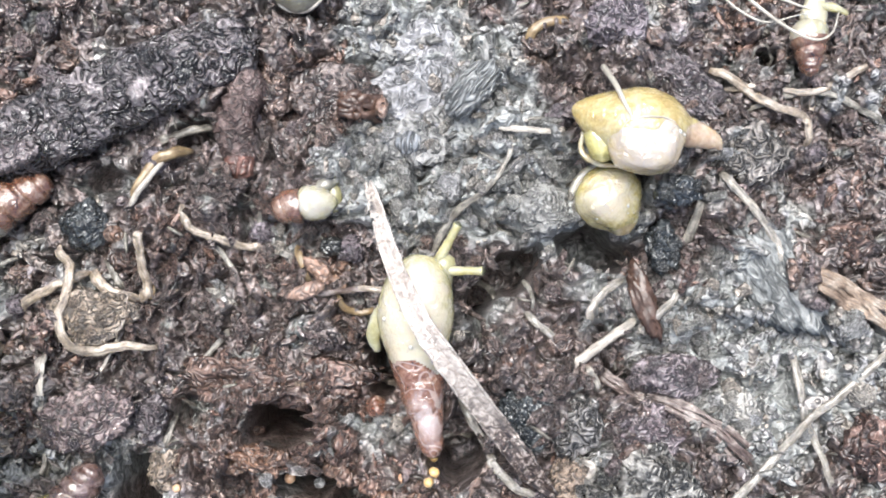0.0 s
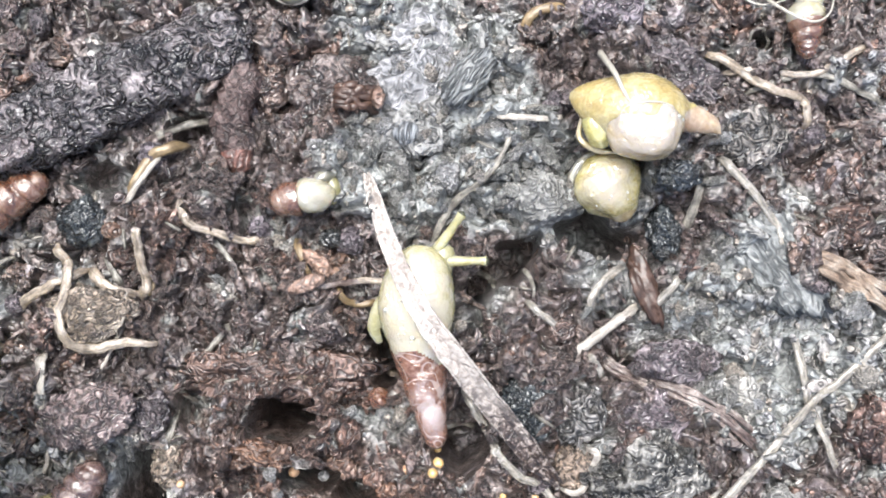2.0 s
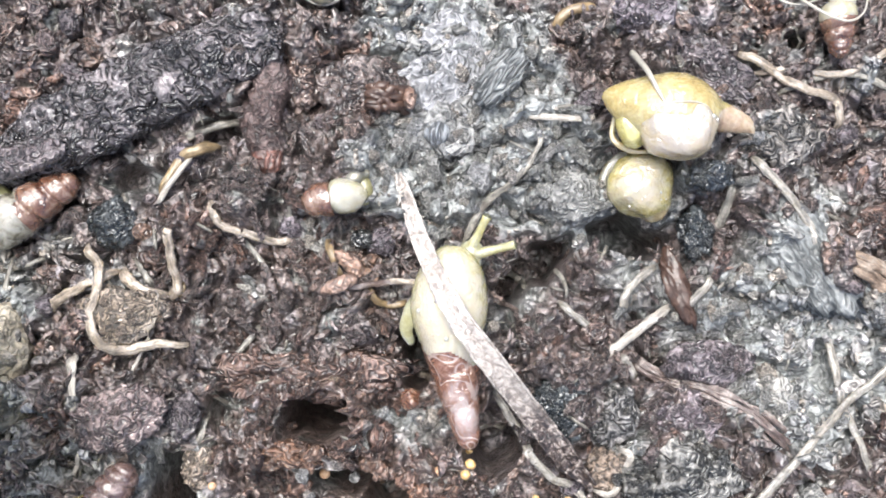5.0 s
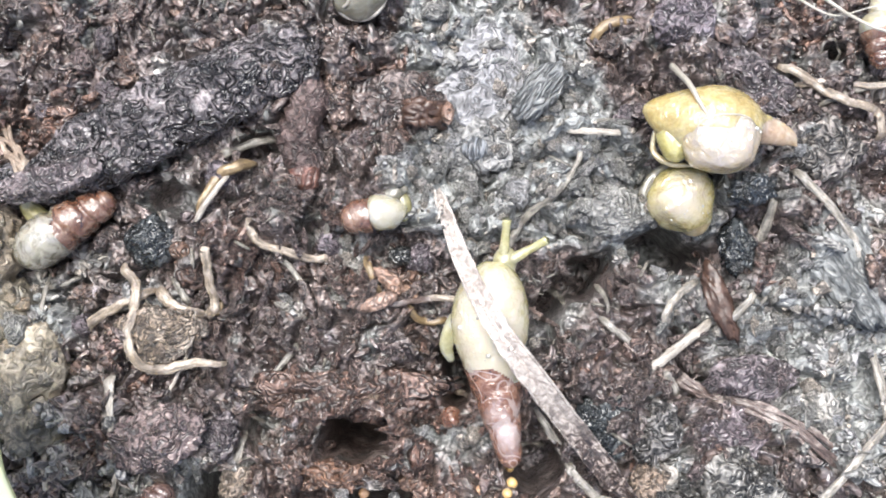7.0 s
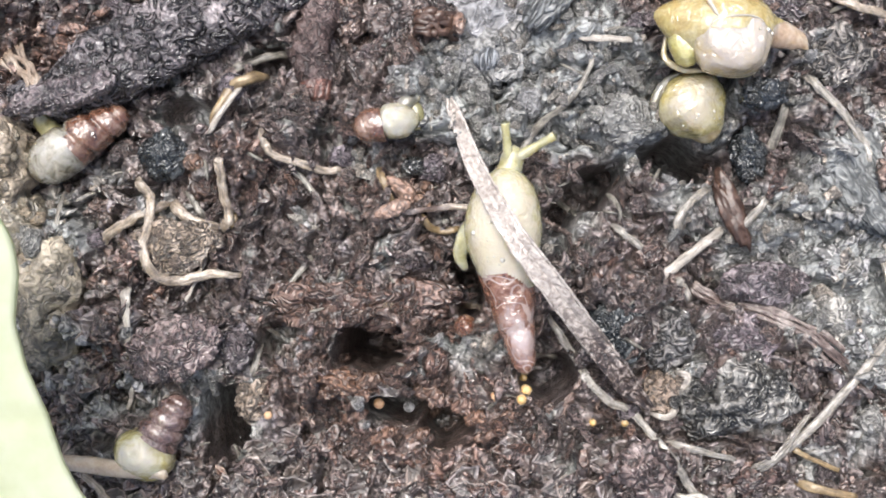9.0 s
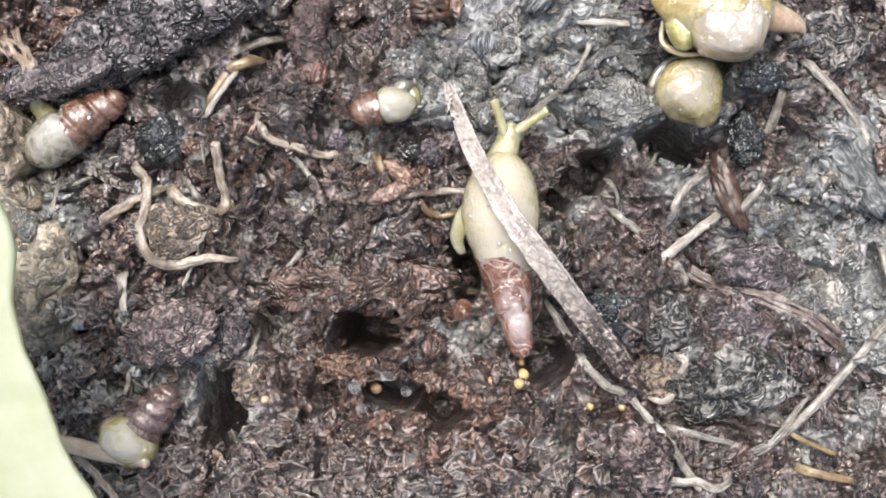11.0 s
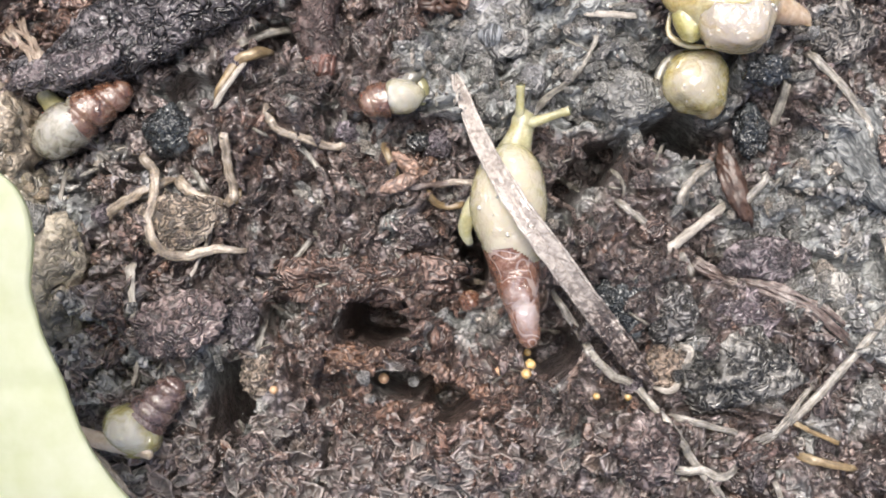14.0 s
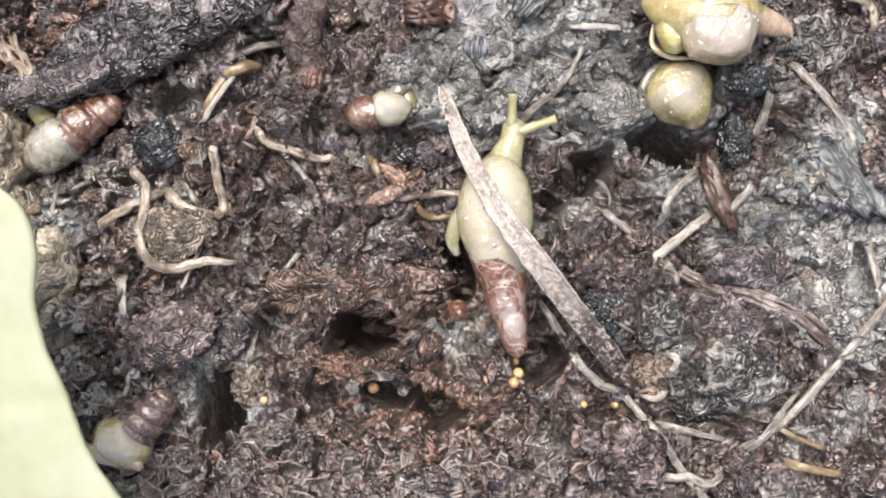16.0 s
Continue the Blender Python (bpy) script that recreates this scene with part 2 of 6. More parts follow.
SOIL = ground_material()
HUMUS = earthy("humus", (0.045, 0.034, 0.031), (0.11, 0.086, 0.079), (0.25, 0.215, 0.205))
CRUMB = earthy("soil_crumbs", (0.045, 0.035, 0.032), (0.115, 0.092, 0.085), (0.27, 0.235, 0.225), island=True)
SILT = earthy("grey_silt", (0.15, 0.152, 0.147), (0.29, 0.296, 0.288), (0.41, 0.416, 0.408), 0.44, spec=0.7, ridge_light=0.48, size=1.2)
PALEGREY = earthy("pale_silt", (0.153, 0.158, 0.156), (0.279, 0.286, 0.285), (0.372, 0.379, 0.379), 0.44, spec=0.7, ridge_light=0.48)
SLATE = earthy("blue_grey_stone", (0.08, 0.088, 0.09), (0.205, 0.22, 0.224), (0.37, 0.385, 0.392), 0.34, streak=(1.9, 0.45, 1), ridge_light=0.7, grit=0.9)
CHARCOAL = earthy("charcoal", (0.01, 0.012, 0.013), (0.026, 0.031, 0.034), (0.085, 0.096, 0.102), 0.2, size=1.1, grit=0.7, ridge_light=0.6)
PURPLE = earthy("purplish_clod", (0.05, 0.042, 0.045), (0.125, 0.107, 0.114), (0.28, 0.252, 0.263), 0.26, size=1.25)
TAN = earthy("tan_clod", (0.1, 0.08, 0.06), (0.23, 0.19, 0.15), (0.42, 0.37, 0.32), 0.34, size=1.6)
PALESILT = earthy("yellowish_silt", (0.12, 0.108, 0.0779), (0.228, 0.206, 0.16), (0.384, 0.356, 0.291), 0.34, ridge_light=0.4, grit=0.6)
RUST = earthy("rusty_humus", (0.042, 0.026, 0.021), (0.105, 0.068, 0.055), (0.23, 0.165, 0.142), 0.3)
BARK = earthy("dark_bark", (0.02, 0.0195, 0.0215), (0.068, 0.067, 0.074), (0.24, 0.236, 0.256), 0.16, grit=1.4, ridge_light=1.0, size=1.05)
DARKGREY = earthy("dark_grey_earth", (0.045, 0.045, 0.042), (0.12, 0.12, 0.113), (0.28, 0.28, 0.27), 0.26, ridge_light=0.95, grit=1.2)
HUSK = earthy("rough_husk", (0.028, 0.019, 0.016), (0.068, 0.047, 0.041), (0.15, 0.113, 0.101), 0.42, grit=0.7, ridge_light=0.6, spec=0.6, size=1.5)
ORANGE = earthy("orange_humus", (0.0663, 0.041, 0.0301), (0.179, 0.115, 0.0843), (0.335, 0.25, 0.202), 0.3, ridge_light=0.6)
FLAKE = earthy("pinkish_flakes", (0.0369, 0.0296, 0.0257), (0.082, 0.0679, 0.0606), (0.156, 0.137, 0.124), 0.4, spec=0.8, grit=0.65, ridge_light=0.45)
GREYFLAKE = earthy("grey_flakes", (0.0405, 0.037, 0.035), (0.0855, 0.0798, 0.0764), (0.153, 0.147, 0.143), 0.4, spec=0.8, grit=0.6, ridge_light=0.4)
CHIP = earthy("tan_wood_chip", (0.15, 0.095, 0.065), (0.31, 0.21, 0.155), (0.48, 0.37, 0.295), 0.32, grit=0.6, ridge_light=0.5)
WORNEDGE = earthy("worn_leaf_edge", (0.1, 0.085, 0.078), (0.21, 0.185, 0.175), (0.33, 0.3, 0.285), 0.34, spec=0.9, grit=0.5, ridge_light=0.5)
HUSKTIP = earthy("reddish_husk", (0.045, 0.0195, 0.0143), (0.112, 0.052, 0.0377), (0.21, 0.114, 0.091), 0.36, grit=0.6, ridge_light=0.5)
SLAB = earthy("smooth_slate", (0.085, 0.093, 0.09), (0.165, 0.177, 0.172), (0.28, 0.294, 0.288), 0.42, spec=0.7, streak=(1.5, 0.6, 1), ridge_light=0.5, grit=0.6)
FIBRE = organic("brown_fibre", ((0.35, (0.07, 0.045, 0.036)), (0.5, (0.17, 0.125, 0.11)), (0.65, (0.36, 0.31, 0.28))), 0.35, 1.6, 0.2, relief=0.14, spec=0.7, grain=0.5)
WOOD = organic("orange_wood", ((0.3, (0.13, 0.085, 0.06)), (0.5, (0.3, 0.225, 0.168)), (0.7, (0.48, 0.41, 0.34))), 0.45, 1.2, relief=0.12, grain=0.6)
ROOT = organic("pale_root", ((0.25, (0.178, 0.139, 0.104)), (0.46, (0.318, 0.256, 0.198)), (0.7, (0.481, 0.404, 0.331))), 0.34, 1.5, 0.5, 0.2, relief=0.09, grain=0.7, mottle=0.6)
GREYROOT = organic("grey_root", ((0.34, (0.081, 0.0704, 0.0588)), (0.48, (0.207, 0.189, 0.16)), (0.7, (0.378, 0.352, 0.302))), 0.38, 1.5, 0.25, relief=0.09, grain=0.7, mottle=0.6)
STRAW = organic("dry_straw", ((0.25, (0.27, 0.235, 0.195)), (0.5, (0.46, 0.415, 0.36)), (0.75, (0.63, 0.59, 0.535))), 0.32, 1.6, 0.3, relief=0.06, grain=0.45)
OCHRE = organic("ochre_stalk", ((0.3, (0.13, 0.085, 0.042)), (0.52, (0.28, 0.2, 0.105)), (0.75, (0.45, 0.36, 0.23))), 0.35, 1.0, 0.3, grain=0.45)
BROWN = organic("brown_flake", ((0.3, (0.035, 0.02, 0.015)), (0.5, (0.08, 0.045, 0.032)), (0.75, (0.17, 0.105, 0.08))), 0.38, 1.3, 0.2, relief=0.12)
SPIRE = organic("brown_shell", ((0.3, (0.0731, 0.0264, 0.0136)), (0.48, (0.152, 0.0651, 0.036)), (0.68, (0.279, 0.172, 0.118))), 0.25, 1.5, 1.0, 0.1, radius=(1, 0.4, 0.2), relief=0.1, warp=0.8, spec=0.8, wet=0.45, gloss=1.9, mottle=0.6)
# Mid-spire pale area: translucent shell and a highlight painted into the colour.
MAINSPIRE = organic("brown_shell_pale_highlight", ((0.3, (0.1, 0.034, 0.017)), (0.47, (0.2, 0.082, 0.045)), (0.64, (0.33, 0.17, 0.11))), 0.2, 2.0, 1.0, 0.05, radius=(1, 0.4, 0.2), relief=0.14, warp=1.2, spec=0.8, wet=0.5, gloss=2.1, sheen_patch=((1.5, -5.3, 3.0), 1.7, (0.58, 0.475, 0.45)), pale_lines=(0.52, 0.4, 0.35))
DARKSPIRE = organic("dark_shell", ((0.3, (0.065, 0.034, 0.027)), (0.48, (0.14, 0.08, 0.066)), (0.68, (0.36, 0.26, 0.23))), 0.25, 1.5, 1.0, 0.1, relief=0.1, warp=0.8, spec=0.8, wet=0.45, gloss=1.9, mottle=0.6)
# Pinkish area and pale top paint the whorl's highlight into its colour.
WHORL = organic("cream_shell", ((0.3, (0.4, 0.36, 0.13)), (0.5, (0.52, 0.47, 0.22)), (0.7, (0.61, 0.56, 0.36))), 0.2, 1.5, 1.0, 0.7, relief=0.1, warp=0.9, wet=0.6, gloss=1.95, mottle=0.5, sheen_top=(2.3, 3.7, (0.655, 0.595, 0.46)), sheen_patch=((0.3, -2.0, 4.0), 2.4, (0.58, 0.48, 0.41)))
DROPWHORL = organic("pale_yellow_shell", ((0.28, (0.4, 0.325, 0.12)), (0.5, (0.49, 0.42, 0.19)), (0.72, (0.56, 0.49, 0.28))), 0.2, 1.1, 1.0, 0.6, relief=0.1, warp=0.9, wet=0.6, gloss=1.95, mottle=0.5, sheen_top=(2.3, 3.6, (0.53, 0.475, 0.37)))
TINYWHORL = organic("glassy_cream_shell", ((0.3, (0.37, 0.33, 0.17)), (0.5, (0.47, 0.43, 0.29)), (0.7, (0.55, 0.52, 0.42))), 0.2, 1.3, 1.0, 0.5, relief=0.12, wet=0.6, gloss=1.8, mottle=0.5, clear=0.08, sheen_top=(1.3, 2.1, (0.54, 0.51, 0.43)))
PEARLWHITE = organic("white_translucent_shell", ((0.36, (0.13, 0.115, 0.08)), (0.48, (0.26, 0.235, 0.175)), (0.62, (0.42, 0.395, 0.33))), 0.22, 1.6, 1.0, 0.5, relief=0.12, warp=1.2, wet=0.6, gloss=1.8, mottle=0.6, clear=0.08, sheen_top=(2.0, 2.9, (0.44, 0.42, 0.37)))
PEARLOLIVE = organic("pearly_olive_shell", ((0.3, (0.4, 0.34, 0.12)), (0.48, (0.54, 0.475, 0.21)), (0.68, (0.64, 0.58, 0.34))), 0.2, 1.2, 1.0, 0.6, relief=0.09, warp=0.9, wet=0.55, gloss=1.85, mottle=0.4, clear=0.08, sheen_top=(2.4, 3.2, (0.72, 0.68, 0.58)))
TIPSHELL = organic("tan_shell_tip", ((0.3, (0.36, 0.26, 0.12)), (0.5, (0.46, 0.36, 0.2)), (0.7, (0.54, 0.46, 0.3))), 0.22, 0.8, 1.0, 0.5, relief=0.08, wet=0.3, gloss=1.8)
PALEWHORL = organic("pinkish_white_shell", ((0.3, (0.37, 0.275, 0.11)), (0.5, (0.45, 0.355, 0.19)), (0.7, (0.53, 0.44, 0.31))), 0.2, 1.1, 1.0, 0.5, relief=0.1, warp=0.9, wet=0.55, gloss=1.95, mottle=0.5, sheen_top=(2.7, 3.9, (0.47, 0.41, 0.35)))
YELLOW = organic("yellow_shell", ((0.28, (0.38, 0.28, 0.095)), (0.48, (0.48, 0.385, 0.165)), (0.7, (0.57, 0.49, 0.29))), 0.2, 1.0, 1.0, 0.7, relief=0.08, warp=0.8, wet=0.45, gloss=1.85, mottle=0.4)
PEARL = organic("pearly_shell", ((0.28, (0.38, 0.34, 0.205)), (0.48, (0.47, 0.435, 0.325)), (0.7, (0.55, 0.52, 0.445))), 0.22, 0.8, 1.0, 0.7, relief=0.08, warp=0.6, wet=0.35, gloss=1.8, mottle=0.12)
OLIVE = organic("olive_flesh", ((0.3, (0.17, 0.155, 0.06)), (0.5, (0.28, 0.255, 0.12)), (0.7, (0.4, 0.375, 0.22))), 0.3, 1.4, 0.6, 0.2, relief=0.08)
WHITEROOT = organic("whitish_root", ((0.26, (0.153, 0.132, 0.109)), (0.46, (0.279, 0.251, 0.215)), (0.7, (0.414, 0.381, 0.336))), 0.34, 1.5, 0.5, 0.15, relief=0.09, grain=0.7, mottle=0.6)
FLESH = organic("snail_flesh", ((0.25, (0.368, 0.331, 0.156)), (0.5, (0.46, 0.428, 0.248)), (0.75, (0.57, 0.543, 0.377))), 0.3, 1.4, 0.7, 0.85, relief=0.06, wet=0.3, radius=(1, 0.9, 0.5), clear=0.08)
PALEFLESH = organic("pale_flesh", ((0.25, (0.47, 0.43, 0.27)), (0.5, (0.56, 0.52, 0.375)), (0.75, (0.65, 0.62, 0.5))), 0.28, 1.0, 0.8, 0.7, relief=0.06, wet=0.3, radius=(1, 0.9, 0.6), mottle=0.12)
LIMEFLESH = organic("lime_flesh", ((0.28, (0.42, 0.36, 0.12)), (0.5, (0.52, 0.465, 0.19)), (0.72, (0.6, 0.56, 0.3))), 0.24, 1.4, 0.9, 0.7, relief=0.08, wet=0.4, radius=(1, 0.9, 0.5), mottle=0.35)
TANFLESH = organic("tan_flesh", ((0.25, (0.45, 0.34, 0.24)), (0.5, (0.58, 0.46, 0.35)), (0.75, (0.68, 0.58, 0.48))), 0.28, 1.4, 0.8, 0.6, relief=0.1, wet=0.4, radius=(1, 0.8, 0.6), mottle=0.25)
BLUSHSPIRE = organic("pinkish_spire", ((0.3, (0.36, 0.24, 0.15)), (0.5, (0.52, 0.39, 0.28)), (0.7, (0.62, 0.52, 0.42))), 0.24, 1.0, 1.0, 0.6, relief=0.08, wet=0.3, gloss=1.8)
GLINT = organic("slime_bubble", ((0.3, (0.55, 0.52, 0.42)), (0.7, (0.68, 0.66, 0.58))), 0.15, 1.0, 1.0, 0.3, gloss=1.8, clear=0.15)
EYE = organic("eye_spot", ((0.3, (0.05, 0.05, 0.03)), (0.7, (0.1, 0.1, 0.06))), 0.3, 2.0)
EGG = organic("orange_bead", ((0.3, (0.72, 0.4, 0.13)), (0.7, (0.85, 0.6, 0.33))), 0.3, 2.5, 0.6, 0.4, mottle=0.4)
PALEEGG = organic("pale_bead", ((0.3, (0.62, 0.36, 0.2)), (0.7, (0.75, 0.5, 0.33))), 0.35, 1.0, 0.3, 0.2)
WHITE = organic("white_grain", ((0.3, (0.6, 0.58, 0.54)), (0.7, (0.82, 0.8, 0.77))), 0.4, 1.0, 0.2)
THREAD = organic("pale_thread", ((0.3, (0.38, 0.345, 0.285)), (0.65, (0.56, 0.525, 0.46))), 0.35, 1.2, 0.3)
GLASSY = organic("glassy_shell", ((0.3, (0.19, 0.175, 0.125)), (0.5, (0.28, 0.262, 0.205)), (0.7, (0.38, 0.36, 0.305))), 0.22, 0.9, 1.0, 0.4, relief=0.1, wet=0.3, gloss=1.65, clear=0.35)
LEAF = organic("pale_leaf", ((0.3, (0.632, 0.679, 0.458)), (0.5, (0.698, 0.735, 0.537)), (0.75, (0.744, 0.772, 0.607))), 0.5, 0.12, 0.1, 0.0, relief=0.05, lucent=0.45)


# ---- ground: one sheet, lumpy near by, flat to the horizon ----
rng = np.random.default_rng(7)
TABLE = rng.random((256, 256))


def value_noise(x, y, seed):
    x, y = x + seed * 17.3, y + seed * 5.7
    xi, yi = np.floor(x).astype(int), np.floor(y).astype(int)
    fx, fy = x - xi, y - yi
    fx, fy = fx * fx * (3 - 2 * fx), fy * fy * (3 - 2 * fy)
    g = lambda a, b: TABLE[a % 256, b % 256]
    return (g(xi, yi) * (1 - fx) + g(xi + 1, yi) * fx) * (1 - fy) + (g(xi, yi + 1) * (1 - fx) + g(xi + 1, yi + 1) * fx) * fy - 0.5


STEP, X0, Y0, NX, NY = 0.065, -31.0, -23.5, 985, 692
gx, gy = X0 + STEP * np.arange(NX), Y0 + STEP * np.arange(NY)
GX, GY = np.meshgrid(gx, gy, indexing="ij")
relief = 1.6 * value_noise(GX / 9, GY / 9, 1) + 0.9 * value_noise(GX / 4, GY / 4, 2)
warp_x, warp_y = 0.9 * value_noise(GX / 0.8, GY / 0.8, 3), 0.9 * value_noise(GX / 0.8, GY / 0.8, 4)
for r, count in ((2.2, 210), (1.3, 620), (0.75, 1500)):
    base = relief.copy()
    for cx, cy, q, turn, ecc in zip(rng.uniform(-36, 37.92, count), rng.uniform(-29, 26, count), rng.uniform(0.6, 1.35, count),
                                    rng.uniform(0, math.pi, count), rng.uniform(0.55, 1.0, count)):
        R = r * q
        i0, i1 = max(0, int((cx - R * 1.3 - X0) / STEP)), min(NX, int((cx + R * 1.3 - X0) / STEP) + 2)
        j0, j1 = max(0, int((cy - R * 1.3 - Y0) / STEP)), min(NY, int((cy + R * 1.3 - Y0) / STEP) + 2)
        if i1 <= i0 or j1 <= j0:
            continue
        s = (slice(i0, i1), slice(j0, j1))
        dx, dy = GX[s] - cx + warp_x[s] * R * 0.8, GY[s] - cy + warp_y[s] * R * 0.8
        u, v = dx * math.cos(turn) + dy * math.sin(turn), (dy * math.cos(turn) - dx * math.sin(turn)) / ecc
        d2 = 1 - (u * u + v * v) / (R * R)
        ci, cj = min(NX - 1, max(0, int((cx - X0) / STEP))), min(NY - 1, max(0, int((cy - Y0) / STEP)))
        dome = base[ci, cj] + R * (0.95 * np.sqrt(np.maximum(d2, 0)) - 0.42)
        relief[s] = np.where(d2 > 0, np.maximum(relief[s], dome), relief[s])
relief -= relief.mean()
wx, wy = GX + 0.5 * warp_x + 0.8 * value_noise(GX / 1.7, GY / 1.7, 6), GY + 0.5 * warp_y + 0.8 * value_noise(GX / 1.7, GY / 1.7, 7)
for wave, high in ((1.5, 0.75), (0.8, 0.5), (0.45, 0.3)):
    relief += high * (0.2 - np.abs(value_noise(wx / wave, wy / (wave * 0.8), 8 + wave)))
for wave, high, k in ((4.2, 1.1, 21), (2.3, 0.8, 22)):
    relief -= high * np.exp(-(value_noise(wx / wave, wy / wave, k) / 0.045) ** 2)
relief += 0.08 * value_noise(GX / 0.25, GY / 0.25, 5)


def winding(wave, k, turn):
    """Round winding ridges with sharp furrows between them, 0 to 1."""
    c, s = math.cos(turn), math.sin(turn)
    u, v = GX * c + GY * s, GY * c - GX * s
    u, v = u + 0.55 * wave * value_noise(GX / (0.7 * wave), GY / (0.7 * wave), k + 1), v + 0.55 * wave * value_noise(GX / (0.7 * wave), GY / (0.7 * wave), k + 2)
    t = (value_noise(u / wave, v / wave, k) + 0.5) / 0.19
    return 1 - np.abs(t % 2 - 1) ** 2


relief += 0.3 * (winding(1.15, 31, 0.4) - 0.67) + 0.12 * (winding(0.66, 41, 1.1) - 0.67)

HOLLOWS = []
sway_x, sway_y = 1.1 * value_noise(GX / 1.5, GY / 1.5, 51), 1.1 * value_noise(GX / 1.5, GY / 1.5, 52)


def hollow(at, ha, hb, turn, depth):
    """A sunken place: centre, half sizes, turn, depth."""
    global relief
    c, s = math.cos(radians(turn)), math.sin(radians(turn))
    dx, dy = GX - at[0] + sway_x, GY - at[1] + sway_y
    d = np.sqrt(((dx * c + dy * s) / ha) ** 2 + ((dy * c - dx * s) / hb) ** 2)
    m = np.minimum(1, np.clip(1.16 - d, 0, 1) * 3.2) ** 1.2
    relief = relief * (1 - 0.45 * m) - 2.0 * depth * m
    HOLLOWS.append((at, ha, hb))


hollow((-4.65, -8.78), 1.95, 1.3, 0, 6.5)
hollow((12.3, 2.05), 2.1, 1.25, -8, 4.8)
hollow((7.35, -0.1), 0.8, 2.5, -38, 3.4)
hollow((-12.85, -13.0), 1.25, 2.2, -12, 5.5)
hollow((-20.27, -14.5), 1.4, 0.8, 10, 0.7)
hollow((0.85, -5.8), 0.8, 1.2, 20, 4.5)
hollow((-2.73, -12), 1.9, 1.1, 5, 3.6)
hollow((-0.09, -13.03), 1.2, 1.05, 0, 3.2)
hollow((5.46, -10.3), 1.2, 1.3, 0, 4.0)
hollow((-9.5, -8.53), 1.1, 1.2, 0, 1.4)
hollow((-13.41, -12.39), 0.8, 1.0, 0, 1.8)
hollow((21.38, 13.47), 0.6, 0.5, 0, 1.5)
hollow((2.1, 8.09), 0.35, 0.35, 0, 1.2)
hollow((23.29, -5.21), 0.9, 1.3, 0, 0.9)
hollow((0.51, -4.09), 0.8, 0.8, 0, 2.0)
hollow((5.4, -8.67), 1.0, 2.2, -30, 1.4)
hollow((-10.6, 6.9), 1.4, 0.8, 15, 1.4)
hollow((-14.82, 4.4), 2.2, 0.9, 10, 1.8)
hollow((16.62, -9.08), 1.4, 0.5, 30, 1.8)

# where the soil is grey silt, and where it is rusty
silt = 0.12 + 0.9 * value_noise(GX / 3.5, GY / 3.5, 11) + 0.8 * value_noise(GX / 1.3, GY / 1.3, 12)
rust = 0.05 + 0.8 * value_noise(GX / 3.0, GY / 3.0, 13) + 0.5 * value_noise(GX / 1.1, GY / 1.1, 14)


def drift(kind, at, a, b, weight):
    kind += weight * np.exp(-(((GX - at[0]) / a) ** 2 + ((GY - at[1]) / b) ** 2))


drift(silt, (-24.5, 4.2), 3.5, 2.0, -0.9)
drift(silt, (-24.5, 8.8), 4.5, 3.2, -1.3)
drift(rust, (-24.5, 8.8), 4.0, 3.0, 0.5)
drift(silt, (2.59, 10.7), 4.2, 5.5, 1.5)
drift(silt, (6, 6.41), 5.0, 3.2, 1.1)
drift(silt, (0.7, 4.7), 3.2, 2.2, 0.9)
drift(silt, (9.12, 4.03), 2.6, 2.6, 0.8)
drift(silt, (21.05, 6.87), 5.0, 4.2, 0.8)
drift(silt, (23.88, -1.13), 6.0, 5.5, 0.5)
drift(silt, (26.85, 9.37), 4.5, 6.0, 0.5)
drift(silt, (19.86, -1.36), 3.2, 3.2, 0.45)
drift(silt, (25.02, -6.04), 5.0, 4.0, 0.7)
drift(silt, (17.47, -3.37), 3.0, 2.0, 0.3)
drift(silt, (-1.0, 13.9), 3.0, 1.6, 0.6)
drift(silt, (-23.51, -7.32), 3.0, 4.0, 0.8)
drift(rust, (-6.68, -10.41), 5.0, 3.0, 0.9)
drift(silt, (-20.51, -11.68), 3.0, 3.2, 0.2)
drift(rust, (-0.59, -11.46), 5.0, 2.6, 0.9)
drift(rust, (-2.77, -6.72), 6.5, 2.0, 0.8)
drift(rust, (-2.13, 9.51), 3.4, 2.8, 0.9)
drift(rust, (-10.58, 0.76), 3.0, 2.0, 0.6)
drift(rust, (20.4, 14.6), 3.6, 2.4, 0.8)
drift(rust, (-3.16, -0.11), 2.2, 1.6, 0.7)
drift(rust, (0.05, -14.35), 10.0, 2.6, 0.5)
drift(rust, (-23.91, 6.7), 3.0, 2.5, 0.8)
drift(rust, (6.71, -1.81), 2.0, 2.0, 0.4)
drift(silt, (-3.4, 9.3), 3.2, 3.4, -1.0)
drift(silt, (-4.2, -2.8), 3.4, 3.0, -0.9)
drift(silt, (20.4, -11.0), 3.2, 2.6, -0.5)
drift(silt, (22.5, 8.5), 5.0, 4.5, -0.7)
drift(silt, (24.0, 3.0), 5.0, 4.5, -0.6)
drift(silt, (6.0, -14.5), 7.0, 3.0, -0.8)
drift(silt, (6.5, 5.8), 3.4, 4.0, 0.5)
silt, rust = np.clip(silt, 0, 1), np.clip(rust, 0, 1)


def kind_at(x, y):
    i, j = min(NX - 1, max(0, round((x - X0) / STEP))), min(NY - 1, max(0, round((y - Y0) / STEP)))
    return float(silt[i, j]), float(rust[i, j])


def in_hollow(x, y, r=0.0):
    return any(((x - c[0]) / (a + r)) ** 2 + ((y - c[1]) / (b + r)) ** 2 < 1 for c, a, b in HOLLOWS)


